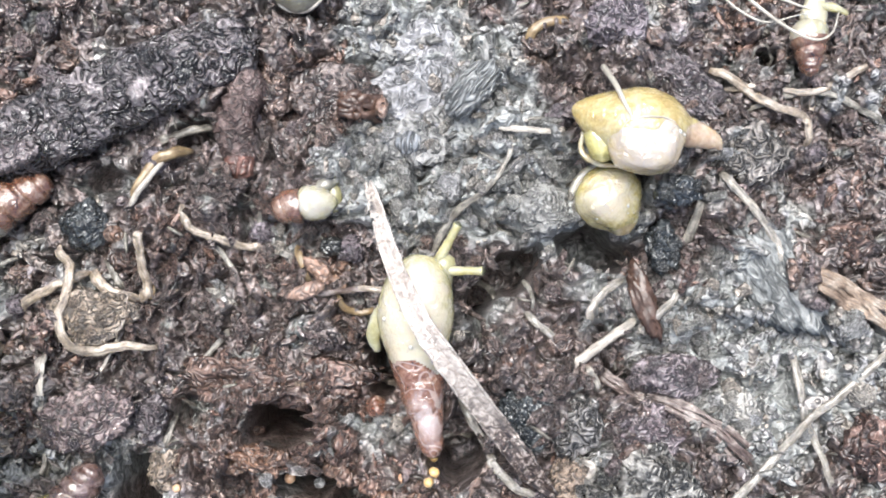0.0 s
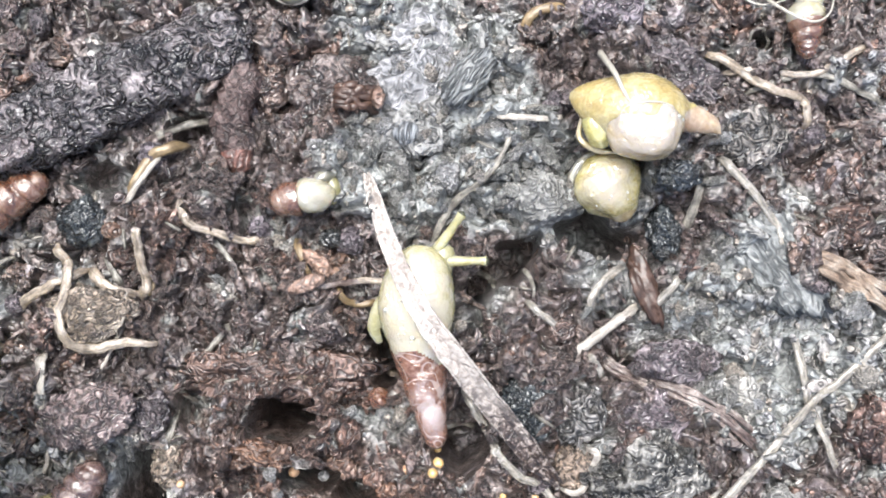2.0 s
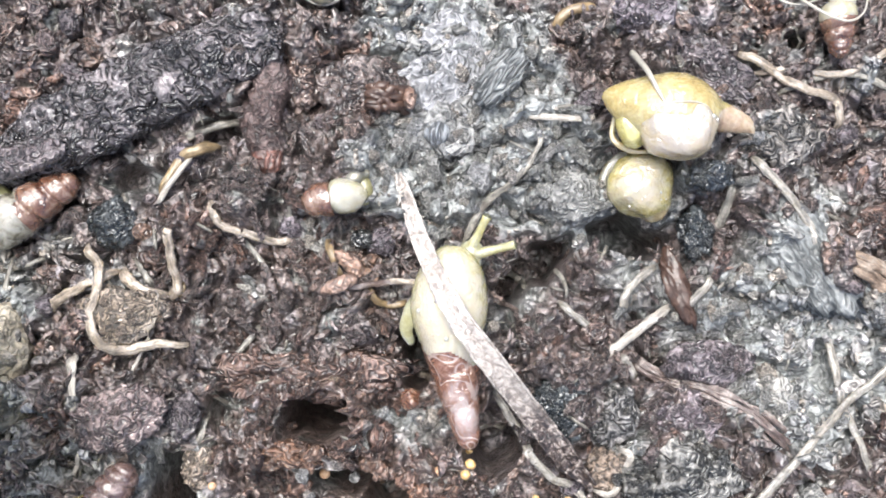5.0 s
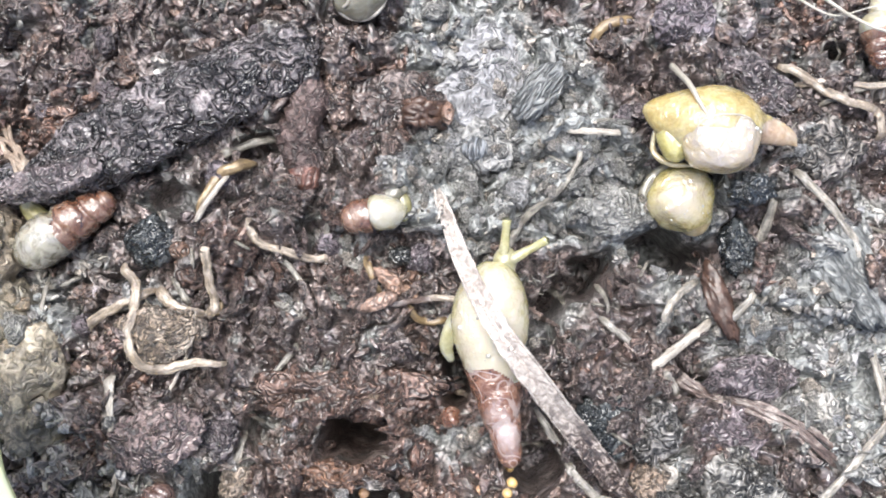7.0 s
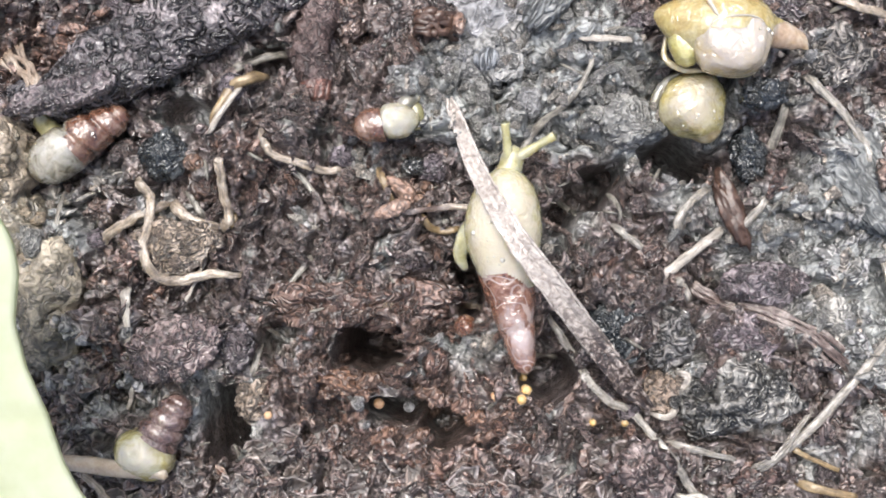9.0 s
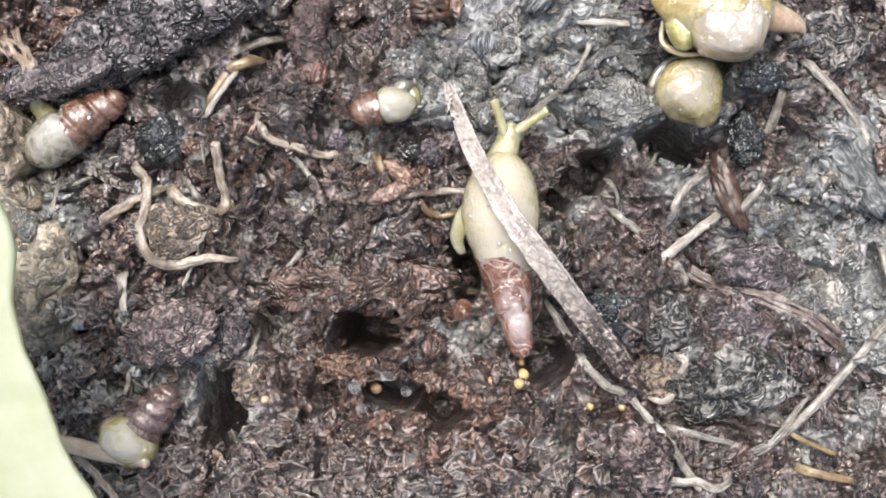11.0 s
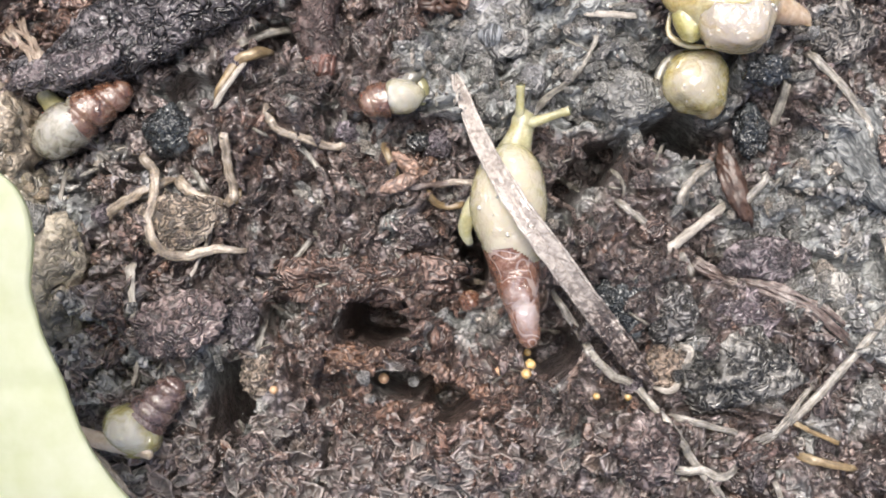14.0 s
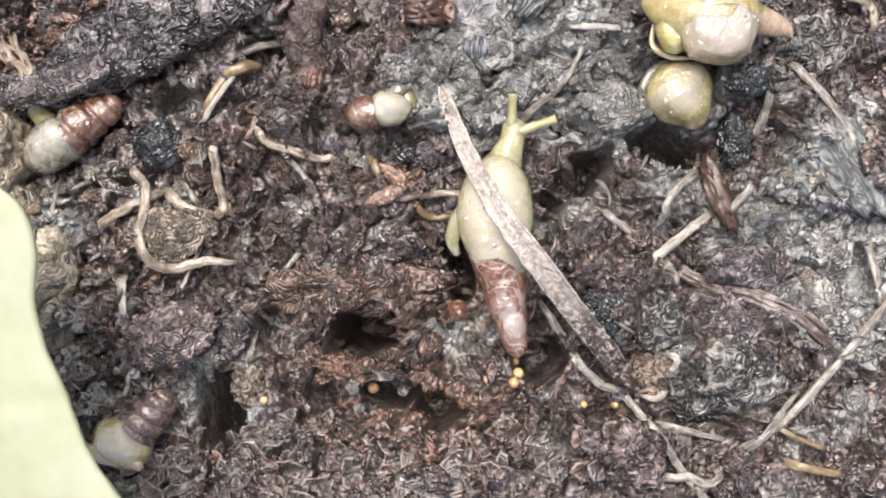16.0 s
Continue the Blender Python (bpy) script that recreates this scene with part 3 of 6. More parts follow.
def level(x, y):
    """The height of the ground at x, y."""
    i, j = min(NX - 1, max(0, round((x - X0) / STEP))), min(NY - 1, max(0, round((y - Y0) / STEP)))
    return float(relief[i, j])


def around(x, y, r, q=0.7):
    i, j, k = round((x - X0) / STEP), round((y - Y0) / STEP), max(1, int(r / STEP))
    return float(np.quantile(relief[max(0, i - k):i + k + 1, max(0, j - k):j + k + 1], q))


def build_ground():
    far = 60.0 * 1.9 ** np.arange(12)
    xs, ys = np.concatenate((-far[::-1], gx, far)), np.concatenate((-far[::-1], gy, far))
    z = np.zeros((len(xs), len(ys)))
    edge = np.minimum.reduce((GX - gx[0], gx[-1] - GX, GY - gy[0], gy[-1] - GY))
    z[12:-12, 12:-12] = relief * np.clip(edge / 3, 0, 1)
    XS, YS = np.meshgrid(xs, ys, indexing="ij")
    verts = np.stack((XS, YS, z), -1).reshape(-1, 3) * MM
    n, m = len(xs), len(ys)
    idx = np.arange(n * m).reshape(n, m)
    faces = np.stack((idx[:-1, :-1], idx[1:, :-1], idx[1:, 1:], idx[:-1, 1:]), -1).reshape(-1, 4)
    me = bpy.data.meshes.new("ground")
    me.from_pydata(verts.tolist(), [], faces.tolist())
    for key, field in (("silt", silt), ("rust", rust)):
        full = np.zeros((n, m), dtype=np.float32)
        full[12:-12, 12:-12] = field
        me.attributes.new(key, "FLOAT", "POINT").data.foreach_set("value", full.ravel())
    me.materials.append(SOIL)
    me.shade_smooth()
    return tagged(new("ground", me), "dark damp crumbly soil with drifts of grey silt", "soil", kind="structure")


GROUND = build_ground()


# ---- clods and stones ----
def clod(name, label, category, at, half, material, turn=0, seed=1.0, rough=0.3, sink=0.35, detail=4, scale=1.0, lift=0.0):
    rough, sink = rough * 1.25, sink + 0.1
    x, y = at[:2]
    bm = lump(half, seed, rough, scale, detail)
    ob = obj(name, bm, material)
    z = around(x, y, min(half[0], half[1]) * 0.7, 0.6) + half[2] * (1 - 2 * sink) + lift
    ob.matrix_world = mm(x, y, z, 0, 0, turn)
    if category == "soil clod" and min(half[:2]) > 0.7:
        stick_crumbs(ob, half, material, seed)
    return tagged(ob, label, category)


CRUMB_MESHES = {}


def stick_crumbs(ob, half, material, seed):
    """Crumbs caked on the upper side of a clod, a few shapes shared by all clods of one material."""
    if material.name not in CRUMB_MESHES:
        shapes = []
        for k in range(3):
            bm = lump((1, 0.75, 0.6), seed + k * 3.7, 0.34, 1.0, 2)
            me = bpy.data.meshes.new("crumb")
            bmesh.ops.scale(bm, vec=(MM, MM, MM), verts=bm.verts)
            bm.to_mesh(me)
            bm.free()
            me.materials.append(material)
            me.shade_smooth()
            shapes.append(me)
        CRUMB_MESHES[material.name] = shapes
    r = random.Random(int(seed * 10))
    for k in range(min(14, max(4, int(3.2 * half[0] * half[1])))):
        a, u = r.uniform(0, 2 * math.pi), math.sqrt(r.uniform(0.05, 0.9))
        q = r.uniform(0.25, 0.55)
        piece = new("crumb", CRUMB_MESHES[material.name][k % 3])
        piece.parent = ob
        piece.matrix_basis = mm(half[0] * u * math.cos(a), half[1] * u * math.sin(a), half[2] * math.sqrt(1 - u * u) * 0.98 - q * 0.1, r.uniform(-25, 25), r.uniform(-25, 25), r.uniform(0, 360)) @ Matrix.Diagonal((q, q, q, 1))


clod("silt_mound", "pale grey lump of damp silt", "soil clod", (2.11, 10.68), (2.6, 3.2, 1.0), PALEGREY, 8, 1.0, 0.3, 0.5)
clod("silt_mound", "pale grey silt crust with a small pit", "soil clod", (1.5, 7.45), (2.2, 1.6, 0.8), PALEGREY, 20, 2.0, 0.3, 0.5)
clod("stone", "blue-grey striated stone half sunk in silt", "stone", (5.09, 10.35), (0.95, 1.9, 0.9), SLATE, -38, 3.0, 0.16, 0.35)
clod("pebble", "rounded grey-tan pebble beside the snails", "stone", (9.13, 3.97), (1.45, 1.4, 1.1), SILT, 0, 4.0, 0.18, 0.35)
clod("stone", "smooth purplish grey stone chip", "stone", (12.71, 14.33), (1.6, 1.4, 0.9), PURPLE, 20, 5.0, 0.22, 0.35)
clod("charcoal", "black charcoal lump on the soil", "charcoal", (-16.1, 1.75), (1.3, 1.3, 1.1), CHARCOAL, 10, 6.0, 0.22, 0.3)
clod("soil_clod", "dark bluish crumbly clod of soil", "soil clod", (16.21, 2.2), (0.9, 1.4, 0.9), CHARCOAL, 12, 7.0, 0.3, 0.3)
clod("soil_clod", "tan crumbly clod caught in roots", "soil clod", (-15.45, -3.39), (2.2, 1.5, 1.2), TAN, 10, 8.0, 0.25, 0.4)
clod("soil_clod", "purplish grey crumbly clod of soil", "soil clod", (-15.24, -8.97), (2.3, 1.6, 1.2), PURPLE, 15, 9.0, 0.3, 0.4)
clod("soil_clod", "purplish oval clod with ridges", "soil clod", (-12.04, -8.84), (0.95, 1.3, 0.9), PURPLE, -15, 10.0, 0.25, 0.35)
clod("humus_ridge", "reddish brown ridge of crumbly humus", "soil clod", (-4.71, -6.14), (4.6, 1.3, 1.0), RUST, 3, 11.0, 0.45, 0.62, scale=1.6)
clod("humus_ridge", "orange-brown crumbly rim of a hollow", "soil clod", (-5.89, -10.51), (1.35, 0.6, 0.8), ORANGE, -10, 12.0, 0.4, 0.35, scale=1.6)
clod("humus_ridge", "rusty brown crumbly lump between two hollows", "soil clod", (-1.13, -12.46), (0.42, 0.75, 0.7), ORANGE, -15, 13.0, 0.35, 0.3, scale=1.4)
for px, py, a, b in ((*(-4.39, -10.35), 0.6, 0.4), (*(-3.13, -10.45), 0.7, 0.4), (*(-1.5, -10.98), 0.6, 0.45), (*(-0.93, -11.28), 0.45, 0.6), (*(-4.84, -11.05), 0.4, 0.55), (*(-6.57, -11.02), 0.7, 0.4), (*(1.26, -12.32), 0.6, 0.45),
                     (*(0.63, -11.71), 0.5, 0.5), (*(-1.83, -13.47), 0.7, 0.35), (*(-3.7, -13.51), 0.8, 0.35), (*(-5.29, -12.46), 0.7, 0.4), (*(1.9, -13.39), 0.6, 0.3), (*(3.28, -12.27), 0.5, 0.35)):
    clod("rusty_crumb", "orange-brown crumb at the rim of a hollow", "soil clod", (px, py), (a, b, 0.35), ORANGE, 40 * a, px * 3 + py, 0.3, 0.25, 3)
clod("humus_lump", "dark reddish brown humus lump", "soil clod", (-2.46, 9.65), (2.4, 2.0, 1.0), HUMUS, 10, 14.0, 0.3, 0.4, scale=1.4)
clod("humus_lump", "dark brown clod beside the husk", "soil clod", (-6.51, 10.26), (1.2, 1.7, 1.1), HUMUS, 0, 15.0, 0.3, 0.4)
clod("humus_lump", "dark brown humus lump", "soil clod", (-9.64, 11.39), (1.3, 1.2, 1.0), HUMUS, 0, 15.5, 0.3, 0.4)
clod("soil_clod", "oval purplish brown clod with a rim", "soil clod", (16.92, -4.9), (2.4, 1.2, 1.0), PURPLE, 4, 16.0, 0.22, 0.4)
clod("soil_clod", "pinkish grey layered clod of soil", "soil clod", (15.82, -7.89), (1.9, 1.4, 0.9), PURPLE, 0, 17.0, 0.3, 0.45)
clod("soil_clod", "large dark grey crumbly clod", "soil clod", (15.11, -10.95), (3.2, 2.0, 1.3), DARKGREY, 10, 18.0, 0.3, 0.45, scale=1.5)
clod("soil_clod", "dark blue-black crumbly clod", "soil clod", (8.94, -7.52), (1.5, 1.7, 0.9), CHARCOAL, 10, 19.0, 0.3, 0.5, lift=-0.3)
clod("soil_clod", "purplish brown clod streaked with grey", "soil clod", (11.71, -7.94), (1.5, 1.6, 1.1), DARKGREY, 0, 20.0, 0.3, 0.4)
clod("soil_clod", "ochre brown lump at the end of a dry blade", "soil clod", (11.59, -10.87), (1.1, 1.3, 1.0), TAN, -20, 21.0, 0.3, 0.35)
clod("pebble", "tan round knob of grit", "stone", (12.53, -10.08), (0.45, 0.42, 0.4), TAN, 0, 22.0, 0.1, 0.1, 3, lift=0.5)
strand_rim = [(10.77, -11.99, 0.9), (11.68, -12.09, 0.9), (12.21, -11.54, 0.9), (12.12, -10.97, 0.9), (12.65, -10.29, 0.9), (12.59, -9.8, 0.9), (12.08, -9.69, 0.9)]
clod("soil_clod", "yellowish grey clod under the leaf", "soil clod", (-22.92, -5.41), (1.9, 2.9, 1.6), PALESILT, -8, 23.0, 0.28, 0.4)
clod("soil_clod", "pale grey clod under the leaf", "soil clod", (-22.68, -8.25), (1.6, 1.7, 1.7), PALESILT, -8, 23.5, 0.25, 0.4)
clod("soil_clod", "yellowish grey crust near the leaf", "soil clod", (-25.3, 1.2), (1.75, 2.3, 1.8), PALESILT, 0, 24.0, 0.28, 0.38)
clod("soil_clod", "pale yellowish clod beside the leaf", "soil clod", (-24.31, -2.1), (1.5, 1.9, 1.5), PALESILT, 12, 24.5, 0.28, 0.4)
clod("soil_clod", "tan crumbly clod of soil", "soil clod", (-10.96, -11.95), (1.3, 1.1, 0.9), TAN, 0, 25.0, 0.3, 0.35)
clod("soil_clod", "grey clod at the edge of a root", "soil clod", (9.95, -15.05), (1.4, 1.6, 1.0), HUMUS, 0, 26.0, 0.45, 0.45)
clod("soil_clod", "dark grey clod ringed by silt", "soil clod", (5.61, -0.89), (0.9, 0.8, 0.8), HUMUS, 0, 27.0, 0.2, 0.3)
clod("stone", "grey angular stone with a pale face", "stone", (20.39, 7.78), (2.2, 1.6, 0.9), DARKGREY, 0, 28.0, 0.25, 0.5)
clod("stone", "flat blue-grey slab of stone in the silt", "stone", (22.2, 1.1), (1.9, 3.5, 0.5), SLAB, 34, 29.0, 0.3, 0.5, lift=0.1, scale=1.3)
clod("pebble", "pale smooth pebble in the silt crust", "stone", (2.99, 9.06), (0.8, 0.6, 0.45), PALEGREY, 10, 44.0, 0.1, 0.2, 3, lift=0.45)
clod("pebble", "round grey pebble in the silt crust", "stone", (1.55, 7.4), (0.75, 0.72, 0.45), SLATE, 0, 45.0, 0.1, 0.2, 3, lift=0.45)
clod("soil_clod", "dark clod under the yellow snails", "soil clod", (16.44, 5.21), (1.2, 0.8, 0.7), CHARCOAL, 0, 30.0, 0.25, 0.4)
clod("soil_clod", "long dark crumbly ridge behind the yellow snail", "soil clod", (16.14, 11.69), (3.6, 1.3, 1.1), PURPLE, -35, 31.0, 0.3, 0.5, scale=1.5)
clod("pebble", "pale oval pebble in silt", "stone", (22.64, -4.47), (0.3, 0.42, 0.35), SILT, 0, 32.0, 0.1, 0.25, 3)
clod("pebble", "pale oval pebble in silt", "stone", (21.98, -3.73), (0.42, 0.5, 0.4), SILT, 10, 32.5, 0.1, 0.25, 3)
clod("soil_clod", "pale grey clod of silt", "soil clod", (20.72, -6.61), (1.1, 1.2, 0.8), SILT, 0, 33.0, 0.3, 0.4)
# Black bead stands in for the shade of a small round pit.
clod("grain", "black bead imitating a shaded pit in the silt crust", "grit", (2.12, 8.1), (0.24, 0.24, 0.24), CHARCOAL, 0, 33.5, 0.1, 0.2, 3, lift=0.55)
clod("bead", "small tan bead of grit", "grit", (-14.38, 1.32), (0.55, 0.5, 0.5), ORANGE, 0, 34.0, 0.1, 0.25, 3)
clod("seed", "dark round seed in a pale ring", "seed", (-2.23, 1.3), (0.75, 0.55, 0.6), CHARCOAL, 0, 35.0, 0.12, 0.25, 3, lift=0.45)
clod("pebble", "pinkish brown pebble on humus", "stone", (-1.74, 0.09), (0.6, 0.4, 0.45), ORANGE, 15, 36.0, 0.15, 0.25, 3)
clod("bead", "dark bead in a grey ring", "grit", (21.38, 13.47), (0.4, 0.38, 0.4), CHARCOAL, 0, 37.0, 0.12, 0.2, 3, lift=0.4)
clod("grain", "white grain of grit", "grit", (-2.9, -3.96), (0.27, 0.2, 0.22), WHITE, 30, 38.0, 0.1, 0.2, 3)
clod("grain", "white grain of grit", "grit", (-9.54, -2.94), (0.17, 0.17, 0.17), WHITE, 0, 39.0, 0.1, 0.2, 3)
clod("rusty_crumb", "red-brown crumb of rotten wood", "soil clod", (26.02, 3.05), (1.5, 0.9, 0.8), RUST, 25, 40.0, 0.35, 0.35)
clod("rusty_crumb", "orange-red crumb of rotten wood", "soil clod", (28.17, -8.02), (1.3, 1.6, 0.9), RUST, 0, 41.0, 0.35, 0.35)
clod("rusty_crumb", "brick-red flake among the roots", "soil clod", (16.37, -15.52), (1.7, 0.9, 0.6), RUST, 30, 42.0, 0.3, 0.4)
clod("rusty_crumb", "rust-coloured crumb by the root tangle", "soil clod", (-13.91, 0.1), (0.9, 0.9, 0.7), RUST, 0, 43.0, 0.3, 0.35)


def log():
    """A dark length of bark, ridged along its grain, half sunk."""
    a, b = Vector((*(-24.02, 3.82), 0.2)), Vector((*(-7.87, 12.59), 0.5))
    pts = spline([a, a.lerp(b, 0.33) + Vector((0.1, 0.4, 0.3)), a.lerp(b, 0.66) + Vector((-0.2, 0.3, 0.2)), b], 26)
    bm = tube(pts, lambda s: 2.2 * (0.35 + 0.65 * min(1, s * 4.5)) * (0.8 + 0.2 * min(1, (1 - s) * 4)), 56, 0.62, 3.0, 0.05)
    for v in bm.verts:
        k = noise.noise((v.co.x * 0.5, v.co.y * 0.5, 3)) * 0.5 + noise.noise((v.co.x * 1.3, v.co.y * 1.8, 8)) * 0.35 + noise.noise((v.co.x * 2.6, v.co.y * 3.3, 5)) * 0.22
        v.co.z += k * 0.9
    return tagged(obj("bark_log", bm, BARK), "black-brown wet bark log half buried in soil", "bark")


log()

clod("bark_flake", "purplish grey flake of bark lying over the brown shell", "bark flake", (-21.3, 4.8), (2.8, 0.85, 0.5), PURPLE, 16, 81.0, 0.25, 0.3, lift=1.9)
clod("bark_flake", "black wet flake of bark at the end of the log", "bark flake", (-24.6, 5.0), (1.3, 1.0, 0.6), BARK, 30, 82.0, 0.3, 0.35, lift=0.3)


def husk():
    """A brown segmented husk with a reddish open end."""
    root_empty = new("insect_husk")
    x, y = (-7.98, 8.09)
    root_empty.matrix_world = mm(x, y, around(x, y, 1.2, 0.7) - 0.3, 0, 0, 4)
    pts = [Vector((0.25 * math.sin(k * 0.2), 3.1 - 6.0 * k / 36, 0.8)) for k in range(37)]
    bm = tube(pts, lambda s: 1.12 * (0.6 + 0.4 * math.sin(math.pi * min(1, s * 0.9 + 0.15)) ** 0.6) * (1 + 0.03 * math.sin(s * 44)), 40, 0.75, 5.0, 0.16)
    part("body", bm, HUSK, root_empty)
    tip = tube([Vector((0.0, -2.1 - k * 0.2, 0.85)) for k in range(6)], lambda s: 0.86 - 0.12 * s, 22, 0.8, 2.0, 0.1)
    part("tip", tip, HUSKTIP, root_empty, "reddish open end")
    return tagged(root_empty, "dark brown segmented insect husk lying on humus", "husk")


husk()


# ---- roots, straw and slivers ----
def laid(pts, r, lift, n=10, seed=0.0, wander=1.0):
    """Points of a path on the ground, resting on the higher grains below it, wandering a little, its ends pressed into the soil."""
    flat = spline([(p[0], p[1], 0) for p in pts], n)
    for i, p in enumerate(flat):
        p.x += wander * r * 0.8 * noise.noise((i * 0.23, seed, 1)) + wander * r * 0.3 * noise.noise((i * 0.9, seed, 2))
        p.y += wander * r * 0.8 * noise.noise((i * 0.23, seed, 3)) + wander * r * 0.3 * noise.noise((i * 0.9, seed, 4))
    z = [around(p.x, p.y, max(0.3, r * 1.6), 0.82) for p in flat]
    k, m = 8, len(z)
    sm = [sum(z[max(0, i - k):i + k + 1]) / len(z[max(0, i - k):i + k + 1]) for i in range(m)]
    return [Vector((p.x, p.y, h + lift - 0.45 * r * max(0, 2 * noise.noise((i * 0.11, seed, 9))) * (wander > 0.3) - 2.6 * r * max(0, 1 - min(i, m - 1 - i) / 6) ** 2)) for i, (p, h) in enumerate(zip(flat, sm))]


def strand(name, label, category, pts, r, material, r_end=None, flat=0.55, lift=None, seed=1.0, sides=12, group="", swell=0.09, tilt=0.0, rough=0.11):
    r_end = r * 0.8 if r_end is None else r_end
    path = laid(pts, r, (r * flat * 0.45 if lift is None else lift), seed=seed, wander=0.35 if category == "root" else 0.2)
    swell = swell if category == "root" else swell * 0.4
    w = lambda s: (0.72 if category == "root" else 0.9) * (r + (r_end - r) * s) * (1 + swell * noise.noise((s * 7 + seed, seed, 0)) * 2 + swell * noise.noise((s * 23 + seed, seed, 4))) * (0.35 + 0.65 * min(1, s * 11, (1 - s) * 11) ** 0.7)
    bm = tube(path, w, sides, flat * 0.75 if category == "root" else flat, seed, rough, tilt=tilt)
    mid = path[len(path) // 2].copy()
    bmesh.ops.translate(bm, vec=-mid, verts=bm.verts)
    ob = obj(name, bm, material)
    ob.matrix_world = mm(*mid)
    return tagged(ob, label, category, group)


def bundle(name, label, category, pts, width, count, material, seed=1.0, lift=0.3, r=0.16):
    """Fibres lying side by side, split and frayed."""
    whole = new(name)
    path = laid(pts, 0.3, lift, 10, seed, 0.2)
    mid = path[len(path) // 2].copy()
    whole.matrix_world = mm(*mid)
    n = len(path)
    for k in range(count):
        u = (k + 0.5) / count * 2 - 1
        i0, i1 = int(n * 0.12 * abs(noise.noise((k, seed, 1)))), n - int(n * 0.25 * abs(noise.noise((k, seed, 2))))
        line = []
        for i in range(i0, i1):
            d = (path[min(i + 1, n - 1)] - path[max(i - 1, 0)]).normalized()
            side = d.cross(Vector((0, 0, 1))).normalized()
            w = width(i / (n - 1)) * (u + 0.6 * noise.noise((i * 0.13, k * 3.1, seed)))
            line.append(path[i] - mid + side * w + Vector((0, 0, 0.12 * (1 - u * u) + 0.12 * noise.noise((i * 0.2, k, seed + 5)))))
        part("fibre", tube(line, lambda t, k=k: r * (0.8 + 0.5 * noise.noise((t * 6, k, seed))) * min(1, 0.3 + t * 8, 0.3 + (1 - t) * 8), 8, 0.7, k + seed, 0.25), material, whole)
    return tagged(whole, label, category)


clod("wood_chip", "orange-brown chip of rotten wood", "wood chip", (-2.81, -0.13), (1.0, 0.42, 0.35), CHIP, -42, 71.0, 0.25, 0.25, 3, lift=0.45)
clod("wood_chip", "orange-brown chip of rotten wood", "wood chip", (-3.23, -1.2), (0.95, 0.42, 0.35), CHIP, 22, 72.0, 0.25, 0.25, 3, lift=0.45)
clod("wood_chip", "reddish chip of rotten wood", "wood chip", (-1.89, -0.74), (0.6, 0.36, 0.3), CHIP, -20, 73.0, 0.25, 0.25, 3, lift=0.2)
stub = bundle("stick_stub", "short ridged dark brown stick with a paler broken end", "stick", [(-2.5, 9.2), (-1.6, 9.17), (-0.8, 9.14), (0.0, 9.1)], lambda s: 0.62, 6, BROWN, 53, 0.7, 0.26)
mid = stub.matrix_world.translation / MM
part("broken_end", lump((0.35, 0.62, 0.4), 53.5, 0.2, 1.0, 3, at=(0.1 - mid.x, 9.1 - mid.y, 0.05)), ORANGE, stub, "orange-brown broken end")
G = "loose roots"
strand("root", "pale thick root with a frayed end", "root", [(17.84, 12.59, 0.6), (19.8, 11.65, 0.6), (21.56, 10.42, 0.6), (23.36, 10.01, 0.6), (23.88, 9.38, 0.6), (23.9, 8.13, 0.6)], 0.38, ROOT, 0.32, seed=1, group=G, lift=0.5, swell=0.05)
strand("root", "slender pale root on silt", "root", [(18.83, 6.59, 0.6), (19.86, 5.49, 0.6), (21.32, 3.95, 0.6), (22.24, 2.51, 0.6), (22.51, 1.28, 0.6)], 0.36, WHITEROOT, 0.28, seed=2, group=G, lift=0.35)
strand("root", "faint grey root crossing the silt", "root", [(19.13, 11.4, 0.6), (21.6, 11.46, 0.6), (23.92, 11.32, 0.6), (25.58, 12.18, 0.6), (27.62, 13.38, 0.6)], 0.28, ROOT, 0.26, seed=3, group=G, lift=0.2)
strand("root", "faint grey root crossing the silt", "root", [(20.42, 10.21, 0.6), (22.54, 11.09, 0.6), (24.38, 11.34, 0.6), (26.25, 10.65, 0.6), (28.43, 9.83, 0.6)], 0.28, GREYROOT, 0.26, seed=4, group=G, lift=0.2)
strand("root", "upright tan root below a snail", "root", [(24.23, 12.65, 0.6), (24.14, 11.33, 0.6), (24.06, 9.61, 0.6), (24.1, 7.89, 0.6)], 0.26, ROOT, 0.16, seed=5, group=G)
strand("straw", "long straight dry straw", "straw", [(29.22, -2.29, 0.6), (26.3, -5.28, 0.6), (24.54, -6.92, 0.6), (22.5, -9.03, 0.6), (20.62, -11.28, 0.6), (17.55, -14.76, 0.6)], 0.25, WHITEROOT, 0.27, seed=6, lift=0.5, swell=0.04)
strand("root", "pale root under the straw", "root", [(23.54, -2.67, 0.6), (24.1, -5.1, 0.6), (24.54, -6.92, 0.6), (25.54, -8.84, 0.6), (26.4, -11.38, 0.6)], 0.34, WHITEROOT, 0.28, seed=7, group=G, lift=0.35)
strand("twig", "short white bare twig", "twig", [(11.03, -4.84, 0.6), (12.72, -3.44, 0.6), (15.05, -1.7, 0.6)], 0.3, STRAW, 0.3, seed=8, lift=0.55, swell=0.05)
strand("root", "pale root stub under the twig", "root", [(12.09, -4.5, 0.6), (12.56, -5.15, 0.6), (13.1, -6.05, 0.6)], 0.34, WHITEROOT, 0.26, seed=9, group=G, lift=0.45)
strand("root", "slender grey root on humus", "root", [(8.54, -1.72, 0.6), (9.74, -2.68, 0.6), (11.25, -3.74, 0.6)], 0.3, WHITEROOT, 0.28, seed=10, group=G, lift=0.4)
